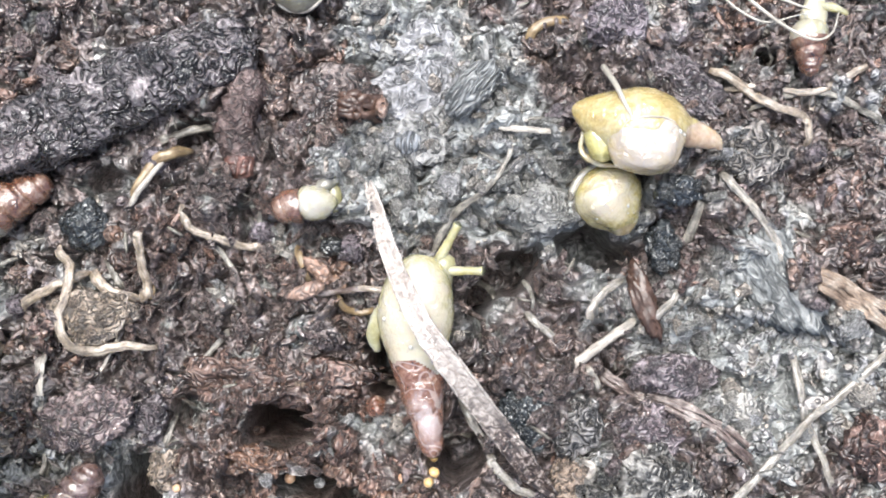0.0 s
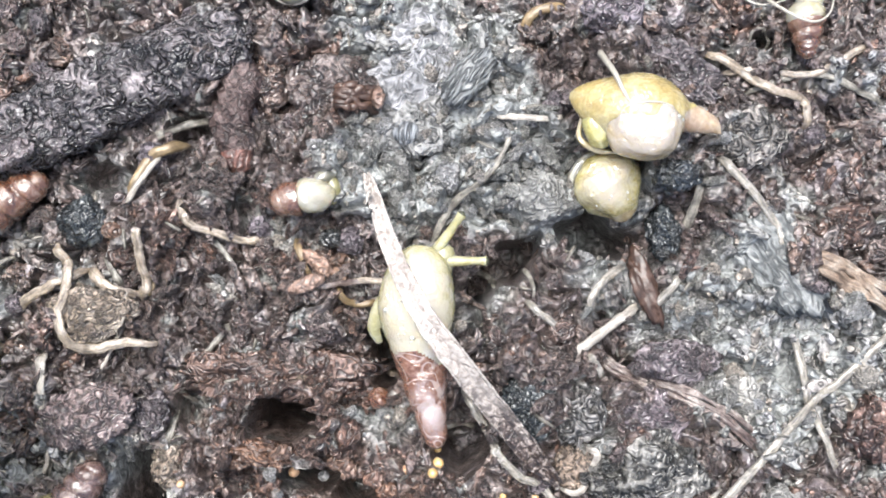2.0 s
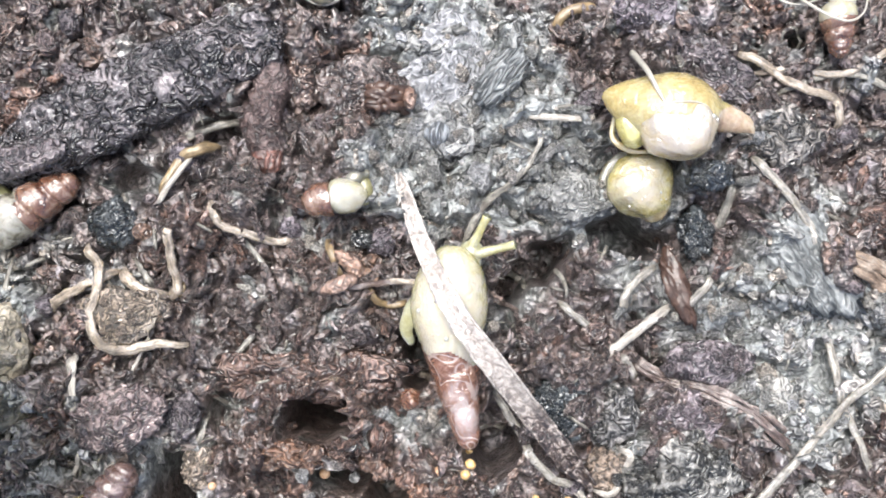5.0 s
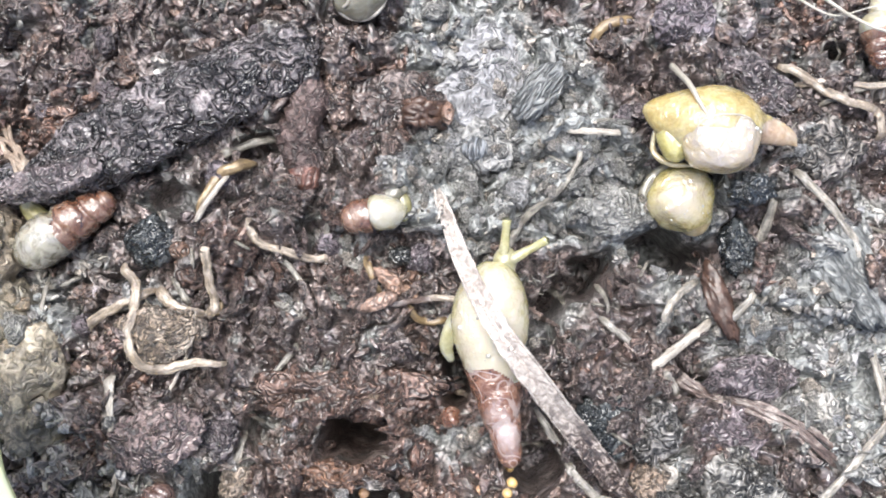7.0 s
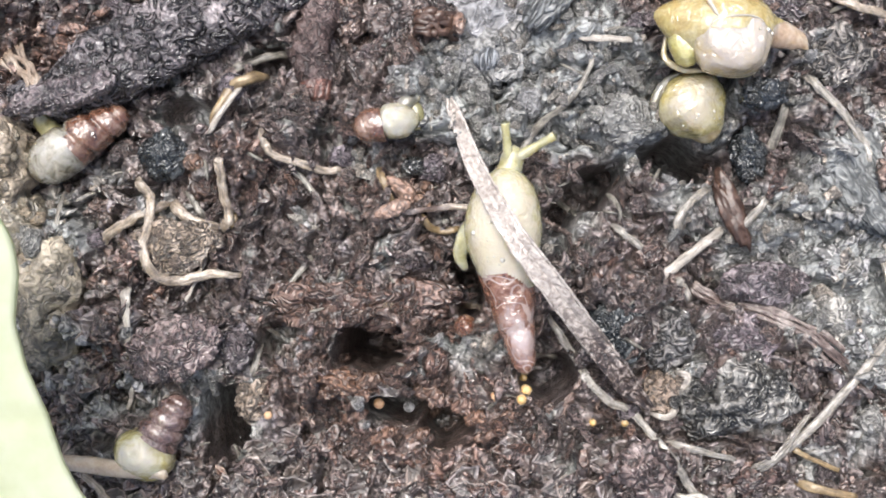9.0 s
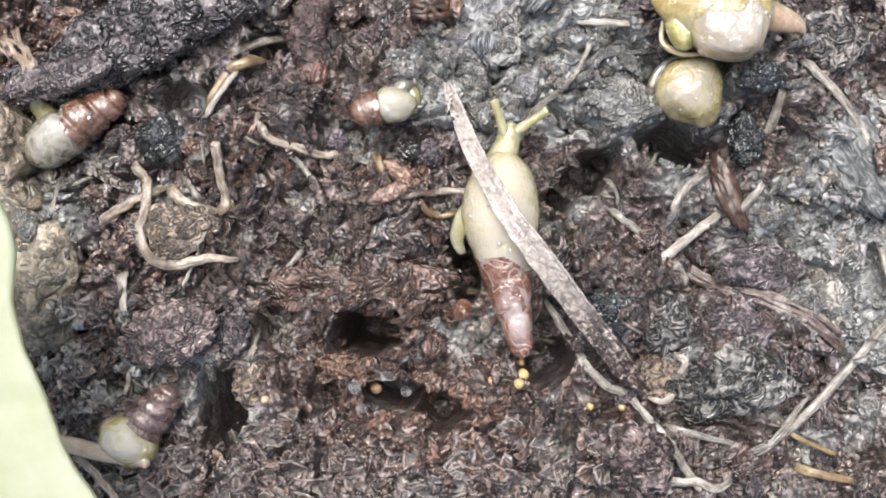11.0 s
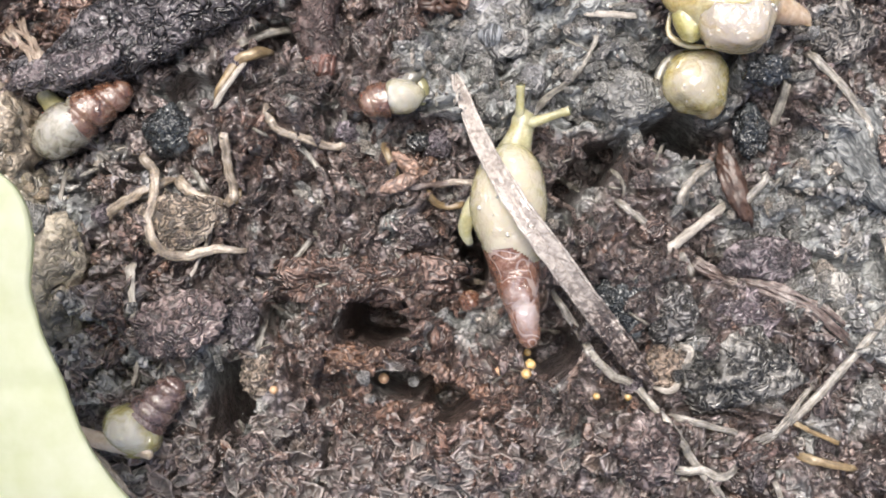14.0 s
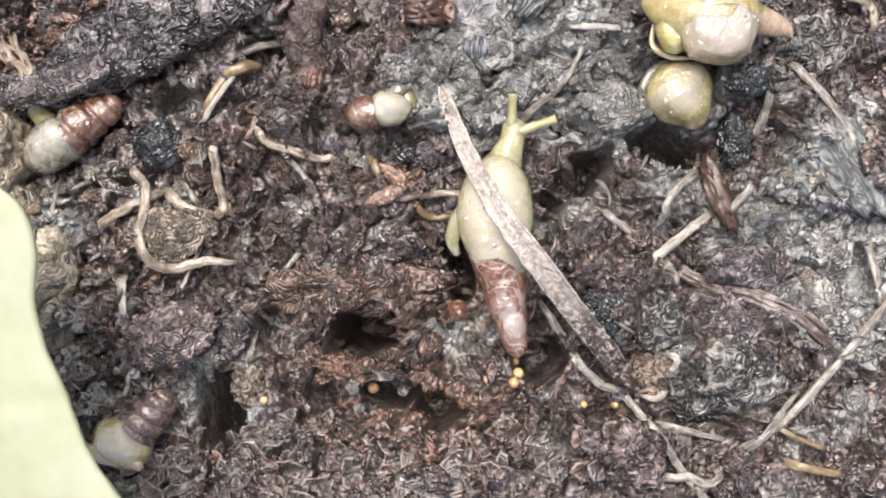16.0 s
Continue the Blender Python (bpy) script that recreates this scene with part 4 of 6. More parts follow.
strand("root", "bent grey root near a twig", "root", [(12.21, -2.54, 0.6), (12.21, -1.3, 0.6), (13.03, -0.32, 0.6), (14.14, 0.52, 0.6)], 0.34, WHITEROOT, 0.32, seed=11, group=G, lift=0.4)
strand("root", "pale root meeting a brown flake", "root", [(15.13, -2.07, 0.6), (16.31, -1.07, 0.6), (17.33, 0.22, 0.6)], 0.36, WHITEROOT, 0.26, seed=12, group=G, lift=0.4)
strand("root", "white straight root piece", "root", [(6.59, 8.19, 0.6), (7.93, 8.17, 0.6), (10.12, 8.21, 0.6)], 0.24, STRAW, 0.24, seed=13, group=G, lift=0.45)
strand("root", "thin white curving root on silt", "root", [(7.42, 7.83, 0.6), (7.14, 6.55, 0.6), (6.13, 4.93, 0.6), (4.72, 3.82, 0.6), (3.85, 2.61, 0.6), (3.21, 1.01, 0.6)], 0.2, GREYROOT, 0.32, seed=14, group=G, lift=0.25)
strand("root", "cream root bent like a hook", "root", [(-17.75, 0.6), (-17.1, -0.2), (-16.66, -1.0), (-16.63, -2.3), (-16.67, -3.6), (-16.03, -4.9), (-15.05, -5.2), (-13.4, -4.8), (-11.4, -4.85)], 0.4, ROOT, 0.36, seed=15, group=G, lift=0.85, swell=0.05)
strand("root", "cream root running to the tangle", "root", [(-20.0, -3.3), (-18.7, -2.4), (-17.26, -1.6), (-15.8, -0.9)], 0.42, ROOT, 0.32, seed=16, group=G, lift=0.5, swell=0.05)
strand("root", "flat cream root folded in the tangle", "root", [(-15.85, -0.75), (-15.1, -1.4), (-14.1, -1.95), (-13.0, -2.3)], 0.48, ROOT, 0.34, seed=16.5, group=G, lift=0.75, swell=0.05)
strand("root", "cream root rising from the tangle", "root", [(-13.1, -2.35), (-12.5, -1.8), (-12.65, -0.5), (-12.7, 0.85), (-12.7, 1.7)], 0.42, ROOT, 0.34, seed=17, group=G, lift=0.5, swell=0.05)
strand("root", "short grey root in the tangle", "root", [(-14.95, 0.0), (-14.4, -0.9), (-13.85, -1.85)], 0.3, GREYROOT, 0.26, seed=18, group=G, lift=0.6)
strand("root", "curled root end in the tangle", "root", [(-12.55, -2.24, 0.6), (-12.24, -1.86, 0.6), (-12.22, -1.24, 0.6)], 0.2, OCHRE, 0.14, seed=18.5, group=G, lift=0.5)
strand("root", "cream root loop around a clod", "root", [(-13.88, -1.89, 0.6), (-13.23, -2.75, 0.6), (-13.52, -3.69, 0.6), (-13.82, -4.48, 0.6)], 0.26, ROOT, 0.18, seed=18.7, group=G, lift=1.1)
strand("root", "thread-like root hanging from the tangle", "root", [(-13.58, -3.94, 0.6), (-14.06, -4.95, 0.6), (-14.54, -5.92, 0.6), (-14.77, -6.67, 0.6)], 0.15, STRAW, 0.11, seed=19, group=G, lift=0.6)
strand("root", "pinkish tan root with a joint", "root", [(-10.8, 3.4), (-10.35, 2.27), (-9.8, 1.72), (-8.5, 1.37), (-7.15, 1.03), (-5.95, 1.2)], 0.3, ROOT, 0.3, seed=20, group=G, lift=0.3)
strand("root", "grey root branch on humus", "root", [(-9.23, 1.28, 0.6), (-8.14, 0.18, 0.6), (-6.83, -1.64, 0.6)], 0.24, GREYROOT, 0.2, seed=21, group=G)
strand("root", "short upright brown root", "root", [(-6.2, 4.0), (-6.4, 2.6), (-6.25, 1.45)], 0.26, GREYROOT, 0.24, seed=22, group=G)
strand("sliver", "pale grey sliver of dry leaf", "plant sliver", [(-12.85, 6.57, 0.6), (-11.46, 7.34, 0.6), (-9.52, 7.98, 0.6)], 0.32, GREYROOT, 0.22, 0.45, seed=23)
strand("stalk", "bent ochre stalk with a white tip", "plant stalk", [(-10.49, 6.22, 0.6), (-11.99, 5.63, 0.6), (-12.81, 4.48, 0.6), (-13.42, 3.12, 0.6)], 0.38, OCHRE, 0.26, 0.8, seed=24, lift=0.85)
strand("sliver", "white sliver beside the ochre stalk", "plant sliver", [(-11.72, 5.49, 0.6), (-12.39, 4.5, 0.6), (-13.41, 2.86, 0.6)], 0.16, STRAW, 0.2, 0.8, seed=25, lift=0.95)
strand("root", "pinkish root ending at the snail", "root", [(-3.46, -1.45, 0.6), (-1.74, -1.2, 0.6), (-0.5, -0.97, 0.6), (1.13, -0.92, 0.6)], 0.22, FIBRE, 0.2, seed=26, group=G, lift=0.4)
strand("root", "cream root ending at the snail", "root", [(-1.44, -1.09, 0.6), (-0.19, -0.93, 0.6), (1.19, -0.94, 0.6)], 0.26, ROOT, 0.24, seed=26.5, group=G, lift=0.55)
strand("husk_rim", "orange-brown curved seed husk", "seed husk", [(-1.8, -1.36, 0.6), (-1.32, -2.05, 0.6), (-0.43, -2.25, 0.6), (0.44, -2.05, 0.6)], 0.22, OCHRE, 0.2, 0.6, seed=27)
strand("splinter", "orange-brown wood splinter on humus", "splinter", [(-3.41, 0.34, 0.6), (-2.57, -0.56, 0.6), (-1.59, -1.13, 0.6)], 0.24, WOOD, 0.18, 0.4, seed=28)
strand("splinter", "ochre wood splinter on humus", "splinter", [(-4.3, 1.3), (-3.75, 0.1), (-3.3, -0.8)], 0.26, OCHRE, 0.16, 0.5, seed=29, lift=0.3)
strand("sliver", "white pointed leaf sliver", "plant sliver", [(-17.99, -5.45, 0.6), (-17.71, -6.57, 0.6), (-17.58, -7.81, 0.6), (-17.67, -9.37, 0.6)], 0.36, STRAW, 0.12, 0.3, seed=30, lift=0.3)
strand("sliver", "grey pointed leaf sliver", "plant sliver", [(-18.34, -12.94, 0.6), (-18.09, -11.93, 0.6), (-17.71, -10.91, 0.6)], 0.2, GREYROOT, 0.12, 0.5, seed=31)
strand("sliver", "grey pointed sliver of leaf", "plant sliver", [(18.17, 5.4, 0.6), (17.86, 3.98, 0.6), (17.33, 2.24, 0.6)], 0.22, GREYROOT, 0.36, 0.4, seed=32)
strand("sliver", "grey tapered sliver of leaf", "plant sliver", [(-7.9, -3.67, 0.6), (-8.34, -4.32, 0.6), (-9.51, -5.8, 0.6), (-10.25, -6.62, 0.6)], 0.24, GREYROOT, 0.14, 0.5, seed=33)
strand("sliver", "pinkish pointed sliver of leaf", "plant sliver", [(-11.12, -6.89, 0.6), (-10.66, -7.59, 0.6), (-9.98, -8.33, 0.6)], 0.22, GREYROOT, 0.14, 0.5, seed=34)
strand("sliver", "grey upright sliver of leaf", "plant sliver", [(-10.84, -8.69, 0.6), (-11, -9.63, 0.6), (-11.32, -10.59, 0.6)], 0.2, GREYROOT, 0.25, 0.5, seed=35)
clod("bark_flake", "dark brown flat flake of bark", "bark flake", (15.22, -0.82, 0.8), (0.6, 1.95, 0.3), BROWN, 22, 61.0, 0.3, 0.3, lift=0.5)
bundle("splintered_stick", "split orange-tan stick of rotten wood", "stick", [(24.04, 1.21, 0.8), (25.69, 0.38, 0.8), (27.24, -0.46, 0.8), (29.4, -1.41, 0.8)], lambda s: 0.55 + 0.2 * s, 6, WOOD, 37, 0.5, 0.26)
bundle("straw", "flattened purplish brown straw, frayed at its end", "straw", [(12.63, -4.69, 0.6), (14.37, -5.67, 0.6), (17.18, -6.49, 0.6), (19.38, -7.53, 0.6), (21.75, -9.38, 0.6)], lambda s: 0.25 + 0.3 * s, 8, FIBRE, 38, 0.22, 0.13)
strand("root", "short pale root beside the small shell", "root", [(0.29, -6.48, 0.6), (1.22, -6.43, 0.6), (2.18, -6.75, 0.6)], 0.24, ROOT, 0.24, seed=39, group=G)
strand("root", "long whitish root passing the dry blade", "root", [(4.8, -6.22, 0.6), (6.08, -8.07, 0.6), (7.17, -9.79, 0.6), (7.21, -10.06, 0.6), (8.44, -11.26, 0.6), (9.82, -11.96, 0.6), (10.59, -12.86, 0.6), (11.54, -13.93, 0.6), (12.28, -14.95, 0.6), (12.95, -15.96, 0.6), (14.17, -17.41, 0.6), (15.18, -18.9, 0.6)], 0.32, WHITEROOT, 0.34, seed=40, group=G, lift=0.35)
strand("root", "whitish side root of the long one", "root", [(11.66, -13.41, 0.6), (13.78, -13.94, 0.6), (15.95, -14.56, 0.6)], 0.3, WHITEROOT, 0.2, seed=42, group=G, lift=0.35)
strand("root", "pale crossing root on soil", "root", [(11.16, -16.39, 0.6), (13.22, -16.29, 0.6), (14.45, -16.63, 0.6), (15.51, -16.09, 0.6)], 0.36, WHITEROOT, 0.3, seed=43, group=G, lift=0.5)
bundle("straw", "split frayed end of the long straw", "straw", [(20.31, -11.2, 0.8), (18.82, -12.74, 0.8), (17.93, -13.81, 0.8), (16.44, -14.99, 0.8)], lambda s: 0.06 + 0.22 * s, 4, WHITEROOT, 44, 0.3, 0.11)
strand("straw", "thin golden straw on dark soil", "straw", [(18.44, -13.69, 0.6), (19.8, -14.41, 0.6), (22.19, -15.32, 0.6)], 0.18, OCHRE, 0.14, seed=45, lift=0.35)
strand("straw", "golden flat husk on soil", "straw", [(18.87, -15.71, 0.6), (20.4, -15.99, 0.6), (22.24, -16.35, 0.6)], 0.32, OCHRE, 0.2, 0.3, seed=46, lift=0.8)
strand("husk_rim", "pale curved rim of a seed husk", "seed husk", strand_rim, 0.2, STRAW, 0.22, seed=58, lift=0.7)
strand("root", "pale root at the rim of a hollow", "root", [(3.99, -9.42, 0.6), (5.06, -9.09, 0.6), (6.13, -9.38, 0.6)], 0.2, GREYROOT, 0.18, seed=47, group=G)
strand("root", "tan bent root near the snail", "root", [(4.79, -0.31, 0.6), (5.88, -0.25, 0.6), (6.74, -0.67, 0.6), (6.86, -1.13, 0.6)], 0.28, GREYROOT, 0.24, seed=48, group=G)
strand("root", "white upright rootlet over a hollow", "root", [(8.42, 0.05, 0.6), (8.86, -0.71, 0.6), (8.97, -1.64, 0.6)], 0.22, GREYROOT, 0.1, seed=49, group=G, lift=0.9)
strand("root", "grey ring-shaped rootlet on silt", "root", [(20.61, 13.04, 0.6), (20.73, 13.67, 0.6), (21.34, 13.86, 0.6), (21.83, 13.41, 0.6), (21.79, 12.84, 0.6)], 0.12, GREYROOT, 0.12, seed=50, group=G)
strand("twig", "tan twig in the shade", "twig", [(7.83, 13.21, 0.6), (8.56, 14.2, 0.6), (10.25, 14.75, 0.6)], 0.3, OCHRE, 0.34, seed=51)
bundle("splintered_stick", "split orange-tan sliver of rotten wood by the log", "stick", [(-26.05, 8.04, 0.8), (-24.91, 6.94, 0.8), (-24.03, 6.07, 0.8), (-23.05, 5, 0.8)], lambda s: 0.75 - 0.45 * s, 7, WOOD, 52, 0.4, 0.17)
strand("root", "grey root by the leaf", "root", [(-22.01, -0.05, 0.6), (-22.19, -1.63, 0.6), (-22.25, -2.88, 0.6)], 0.2, GREYROOT, 0.2, seed=54, group=G)
strand("root", "grey root branch by the leaf", "root", [(-22.14, -1, 0.6), (-21.04, -0.67, 0.6), (-20.09, -0.18, 0.6)], 0.22, GREYROOT, 0.16, seed=55, group=G)
strand("sliver", "grey sliver by the leaf", "plant sliver", [(-21.91, -9.61, 0.6), (-21.93, -11.01, 0.6), (-21.57, -12.87, 0.6)], 0.2, STRAW, 0.16, 0.6, seed=56)
strand("root", "pale root running out from under the leaf", "root", [(-20.6, -15.7), (-19.6, -16.5), (-18.5, -17.6), (-17.4, -18.9)], 0.34, ROOT, 0.3, seed=59, group=G, lift=0.7)
strand("root", "short pale root among rusty crumbs", "root", [(17.5, -16.9), (17.8, -17.8), (18.3, -19.0)], 0.24, WHITEROOT, 0.2, seed=60, group=G, lift=0.35)
strand("sliver", "white sliver over a hollow", "plant sliver", [(-17.82, -10.93, 0.6), (-18.11, -11.87, 0.6), (-18.5, -12.81, 0.6)], 0.18, STRAW, 0.12, 0.6, seed=57, lift=0.4)


def blade():
    """The dry grass blade that lies across the snail, creased along its middle."""
    bm = bmesh.new()
    path = spline([(-0.34, 4.85, 1.3), (0.12, 3.6, 1.7), (1.15, 1, 2.7), (2.85, -2.16, 4.5), (4.72, -4.62, 4.2), (6.87, -7.29, 2.8), (8.79, -9.6, 2), (9.31, -10.29, 1.5), (10.69, -11.61, 0.8)], 10)
    n = len(path)
    width = lambda s: 0.9 * (0.2 + 0.4 * min(1, s * 2.0) ** 0.8 + 0.05 * math.sin(math.pi * s)) * min(1, 0.6 + s * 7, 0.25 + (1 - s) * 6)
    cols = (-1.0, -0.6, -0.2, 0.0, 0.2, 0.6, 1.0)
    rows = []
    for i, p in enumerate(path):
        d = (path[min(i + 1, n - 1)] - path[max(i - 1, 0)]).normalized()
        side = d.cross(Vector((0, 0, 1))).normalized()
        up = side.cross(d)
        w = width(i / (n - 1))
        rows.append([[bm.verts.new(p + side * c * w * (1 + 0.1 * noise.noise((i * 0.4, c * 2, 1))) + up * (0.16 * abs(c) - 0.1 * (c == 0) + h + 0.06 * noise.noise((i * 0.7, c * 3, 5))))
                      for c in cols] for h in (0.06, -0.06)])
    m = len(cols)
    for (a, b), (c, d) in zip(rows, rows[1:]):
        for k in range(m - 1):
            bm.faces.new((a[k], a[k + 1], c[k + 1], c[k]))
            bm.faces.new((b[k + 1], b[k], d[k], d[k + 1]))
        bm.faces.new((a[0], c[0], d[0], b[0]))
        bm.faces.new((a[-1], b[-1], d[-1], c[-1]))
    for (a, b) in (rows[0], rows[-1]):
        bm.faces.new(a + b[::-1])
    whole = new("grass_blade")
    lines = [[(sum((v.co for v in r[0][k:k + 1]), Vector())) for r in rows] for k in (0, 3, 6)]
    part("lamina", bm, BLADE, whole)
    for name, line, r in (("edge", lines[0], 0.08), ("midrib", lines[1], 0.07), ("edge", lines[2], 0.07)):
        part(name, tube([p + Vector((0, 0, 0.02)) for p in line], lambda t, r=r: r * (1 + 0.5 * noise.noise((t * 15, r * 50, 0))), 8, 0.6, 1.0, 0.1), BLADE, whole, "pale raised " + name)
    return tagged(whole, "dry bleached grass blade lying across the snail", "grass blade")


def blade_material():
    m, n, l, b = shader("bleached_blade", 0.28, 0.6, 0.9)
    v = coords(n, l, 1000.0)
    blot = fac_noise(n, l, v, 1.1, 4, 0.65, 0.8)
    fibre = fac_noise(n, l, v, 2.2, 3, 0.6, 1.2)
    sep = n.new("ShaderNodeSeparateXYZ")
    l.new(v, sep.inputs[0])
    wet = n.new("ShaderNodeMath")
    wet.operation = "MULTIPLY_ADD"
    wet.inputs[1].default_value, wet.inputs[2].default_value = -0.17, -0.98
    l.new(sep.outputs[1], wet.inputs[0])
    add = n.new("ShaderNodeMath")
    add.operation = "ADD"
    l.new(wet.outputs[0], add.inputs[0])
    l.new(blot, add.inputs[1])
    clean = ramp(n, l, fibre, (0.34, (0.27, 0.225, 0.2)), (0.48, (0.445, 0.39, 0.35)), (0.64, (0.575, 0.52, 0.475)))
    rot = ramp(n, l, fibre, (0.4, (0.022, 0.015, 0.012)), (0.52, (0.075, 0.05, 0.038)), (0.62, (0.4, 0.34, 0.3)))
    clean = mix(n, l, "OVERLAY", 0.22, clean, ramp(n, l, blot, (0.35, 0.15), (0.6, 0.7)))
    c = mix(n, l, "MIX", ramp(n, l, add.outputs[0], (0.45, 0.0), (1.05, 1.0)), clean, rot)
    l.new(c, b.inputs["Base Color"])
    worm = wormy(n, l, v, 1.5)
    bump(n, l, b, [(fibre, 0.5, 0.14), (blot, 0.3, 0.15), (worm, 0.4, 0.12)])
    l.new(b.inputs["Normal"].links[0].from_socket, b.inputs["Coat Normal"])
    return m


BLADE = blade_material()
blade()


# ---- snails ----
def revolve(profile, sides=40, groove=0.0, turns=5.0, squash=1.0):
    """A shell along +y from its apex; profile(s) gives (y, radius); groove: depth of the winding suture."""
    bm = bmesh.new()
    n = 72
    rings = []
    for i in range(n + 1):
        s = i / n
        y, r = profile(s)
        ring = []
        for k in range(sides):
            a = k / sides
            w = abs(math.sin(math.pi * (turns * s ** 0.85 + a)))
            q = r * (1 - groove * (1 - w ** 0.6))
            ring.append(bm.verts.new((math.cos(2 * math.pi * a) * q, y, math.sin(2 * math.pi * a) * q * squash)))
        rings.append(ring)
    for a, b in zip(rings, rings[1:]):
        for k in range(sides):
            bm.faces.new((a[k], a[(k + 1) % sides], b[(k + 1) % sides], b[k]))
    bm.faces.new(rings[0])
    bm.faces.new(rings[-1][::-1])
    return bm


def spire_mesh(length, r0, r1, turns, shift=(0, 0, 0), turn=0.0, groove=0.17):
    f = lambda s: (length * s, (r0 + (r1 - r0) * s ** 0.8) * math.sqrt(max(0.001, 1 - (1 - min(1, length * s / (0.95 * r0 + 0.05))) ** 2)))
    bm = revolve(f, 40, groove, turns)
    bmesh.ops.transform(bm, matrix=Matrix.Translation(shift) @ Matrix.Rotation(turn, 4, "Z"), verts=bm.verts)
    return bm


def whorl_mesh(half, seed, shift=(0, 0, 0), turn=0.0, lean=0.18, taper=0.0, boxy=1.0):
    """The swollen last whorl: an egg with a shoulder, a winding seam and a flared lip."""
    bm = bmesh.new()
    bmesh.ops.create_uvsphere(bm, u_segments=44, v_segments=30, radius=1.0)
    for v in bm.verts:
        d = v.co.copy()
        a = math.atan2(d.x, d.z) / (2 * math.pi)
        seam = abs(((d.y * 0.9 + a * 0.5 + 0.3) % 1.0) - 0.5)
        r = 1 + lean * 0.5 * d.x * d.y + 0.09 * noise.noise(d * 1.6 + Vector((seed, 0, 0))) + 0.03 * noise.noise(d * 4 + Vector((seed, 3, 0)))
        r *= 1 - 0.028 * math.exp(-(seam / 0.035) ** 2) * (d.y < 0.1)
        t = 1 - taper * d.y
        if boxy < 1:
            d = Vector([math.copysign(abs(q) ** boxy, q) for q in d])
            d = d * (0.5 + 0.5 / max(0.3, d.length))
        v.co = Vector((d.x * half[0] * r * t, d.y * half[1] * r, d.z * half[2] * r * t))
    bmesh.ops.transform(bm, matrix=Matrix.Translation(shift) @ Matrix.Rotation(turn, 4, "Z"), verts=bm.verts)
    return bm


def wound_shell(axis, widths, turns, groove, cut, seed=0.0, sides=56, squash=0.92, knobs=0.05):
    """A shell wound round an axis from its apex: the spire and, past the slanting cut, the last whorl. widths: (share of the length, radius)."""
    n = len(axis)
    at = np.linspace(0, 1, n)
    wide = np.interp(at, *zip(*widths))
    wide[2:-2] = (wide[:-4] + wide[1:-3] + wide[2:-2] + wide[3:-1] + wide[4:]) / 5
    rings = []
    for i, p in enumerate(axis):
        d = (axis[min(i + 1, n - 1)] - axis[max(i - 1, 0)]).normalized()
        side = d.cross(Vector((0, 0, 1))).normalized()
        up = side.cross(d)
        ring = []
        for k in range(sides):
            a = k / sides
            w = abs(math.sin(math.pi * (turns * at[i] ** 0.8 + a)))
            q = wide[i] * (1 - groove * min(1, max(0.0, (cut + 0.1 - at[i]) / 0.1)) * (1 - min(1, w * 1.6) ** 0.5)) * (1 + knobs * noise.noise((math.cos(2 * math.pi * a) * 0.9, math.sin(2 * math.pi * a) * 0.9 + seed, at[i] * 3.5)))
            ring.append(p + side * math.cos(2 * math.pi * a) * q + up * math.sin(2 * math.pi * a) * q * squash)
        rings.append(ring)
    halves = (bmesh.new(), bmesh.new())
    made = ({}, {})
    for i in range(n - 1):
        for k in range(sides):
            h = int(at[i] + 0.045 * math.cos(2 * math.pi * k / sides) + 0.022 * math.sin(6 * math.pi * k / sides) > cut)
            corner = []
            for a, b in ((i, k), (i, (k + 1) % sides), (i + 1, (k + 1) % sides), (i + 1, k)):
                if (a, b) not in made[h]:
                    made[h][a, b] = halves[h].verts.new(rings[a][b])
                corner.append(made[h][a, b])
            halves[h].faces.new(corner)
    halves[0].faces.new([made[0][0, k] for k in range(sides)])
    halves[1].faces.new([made[1][n - 1, k] for k in range(sides)][::-1])
    return halves


def soft(pts, radius, flat=0.8, seed=1.0, sides=20, n=8):
    return tube(spline(pts, n), radius, sides, flat, seed, 0.05)


def bubbles(shell, snail_ob, count, seed, where):
    """Tiny beads of slime stuck to a shell."""
    r = random.Random(seed)
    spots = [v.co / MM for v in shell.data.vertices if where(v.co / MM)]
    for k in range(count):
        q = 0.05 + 0.09 * r.random() ** 2
        part("bubble", lump((q, q, q * 0.7), k + seed, 0.1, 1.0, 2, at=r.choice(spots)), GLINT, snail_ob, "tiny whitish slime bubble")


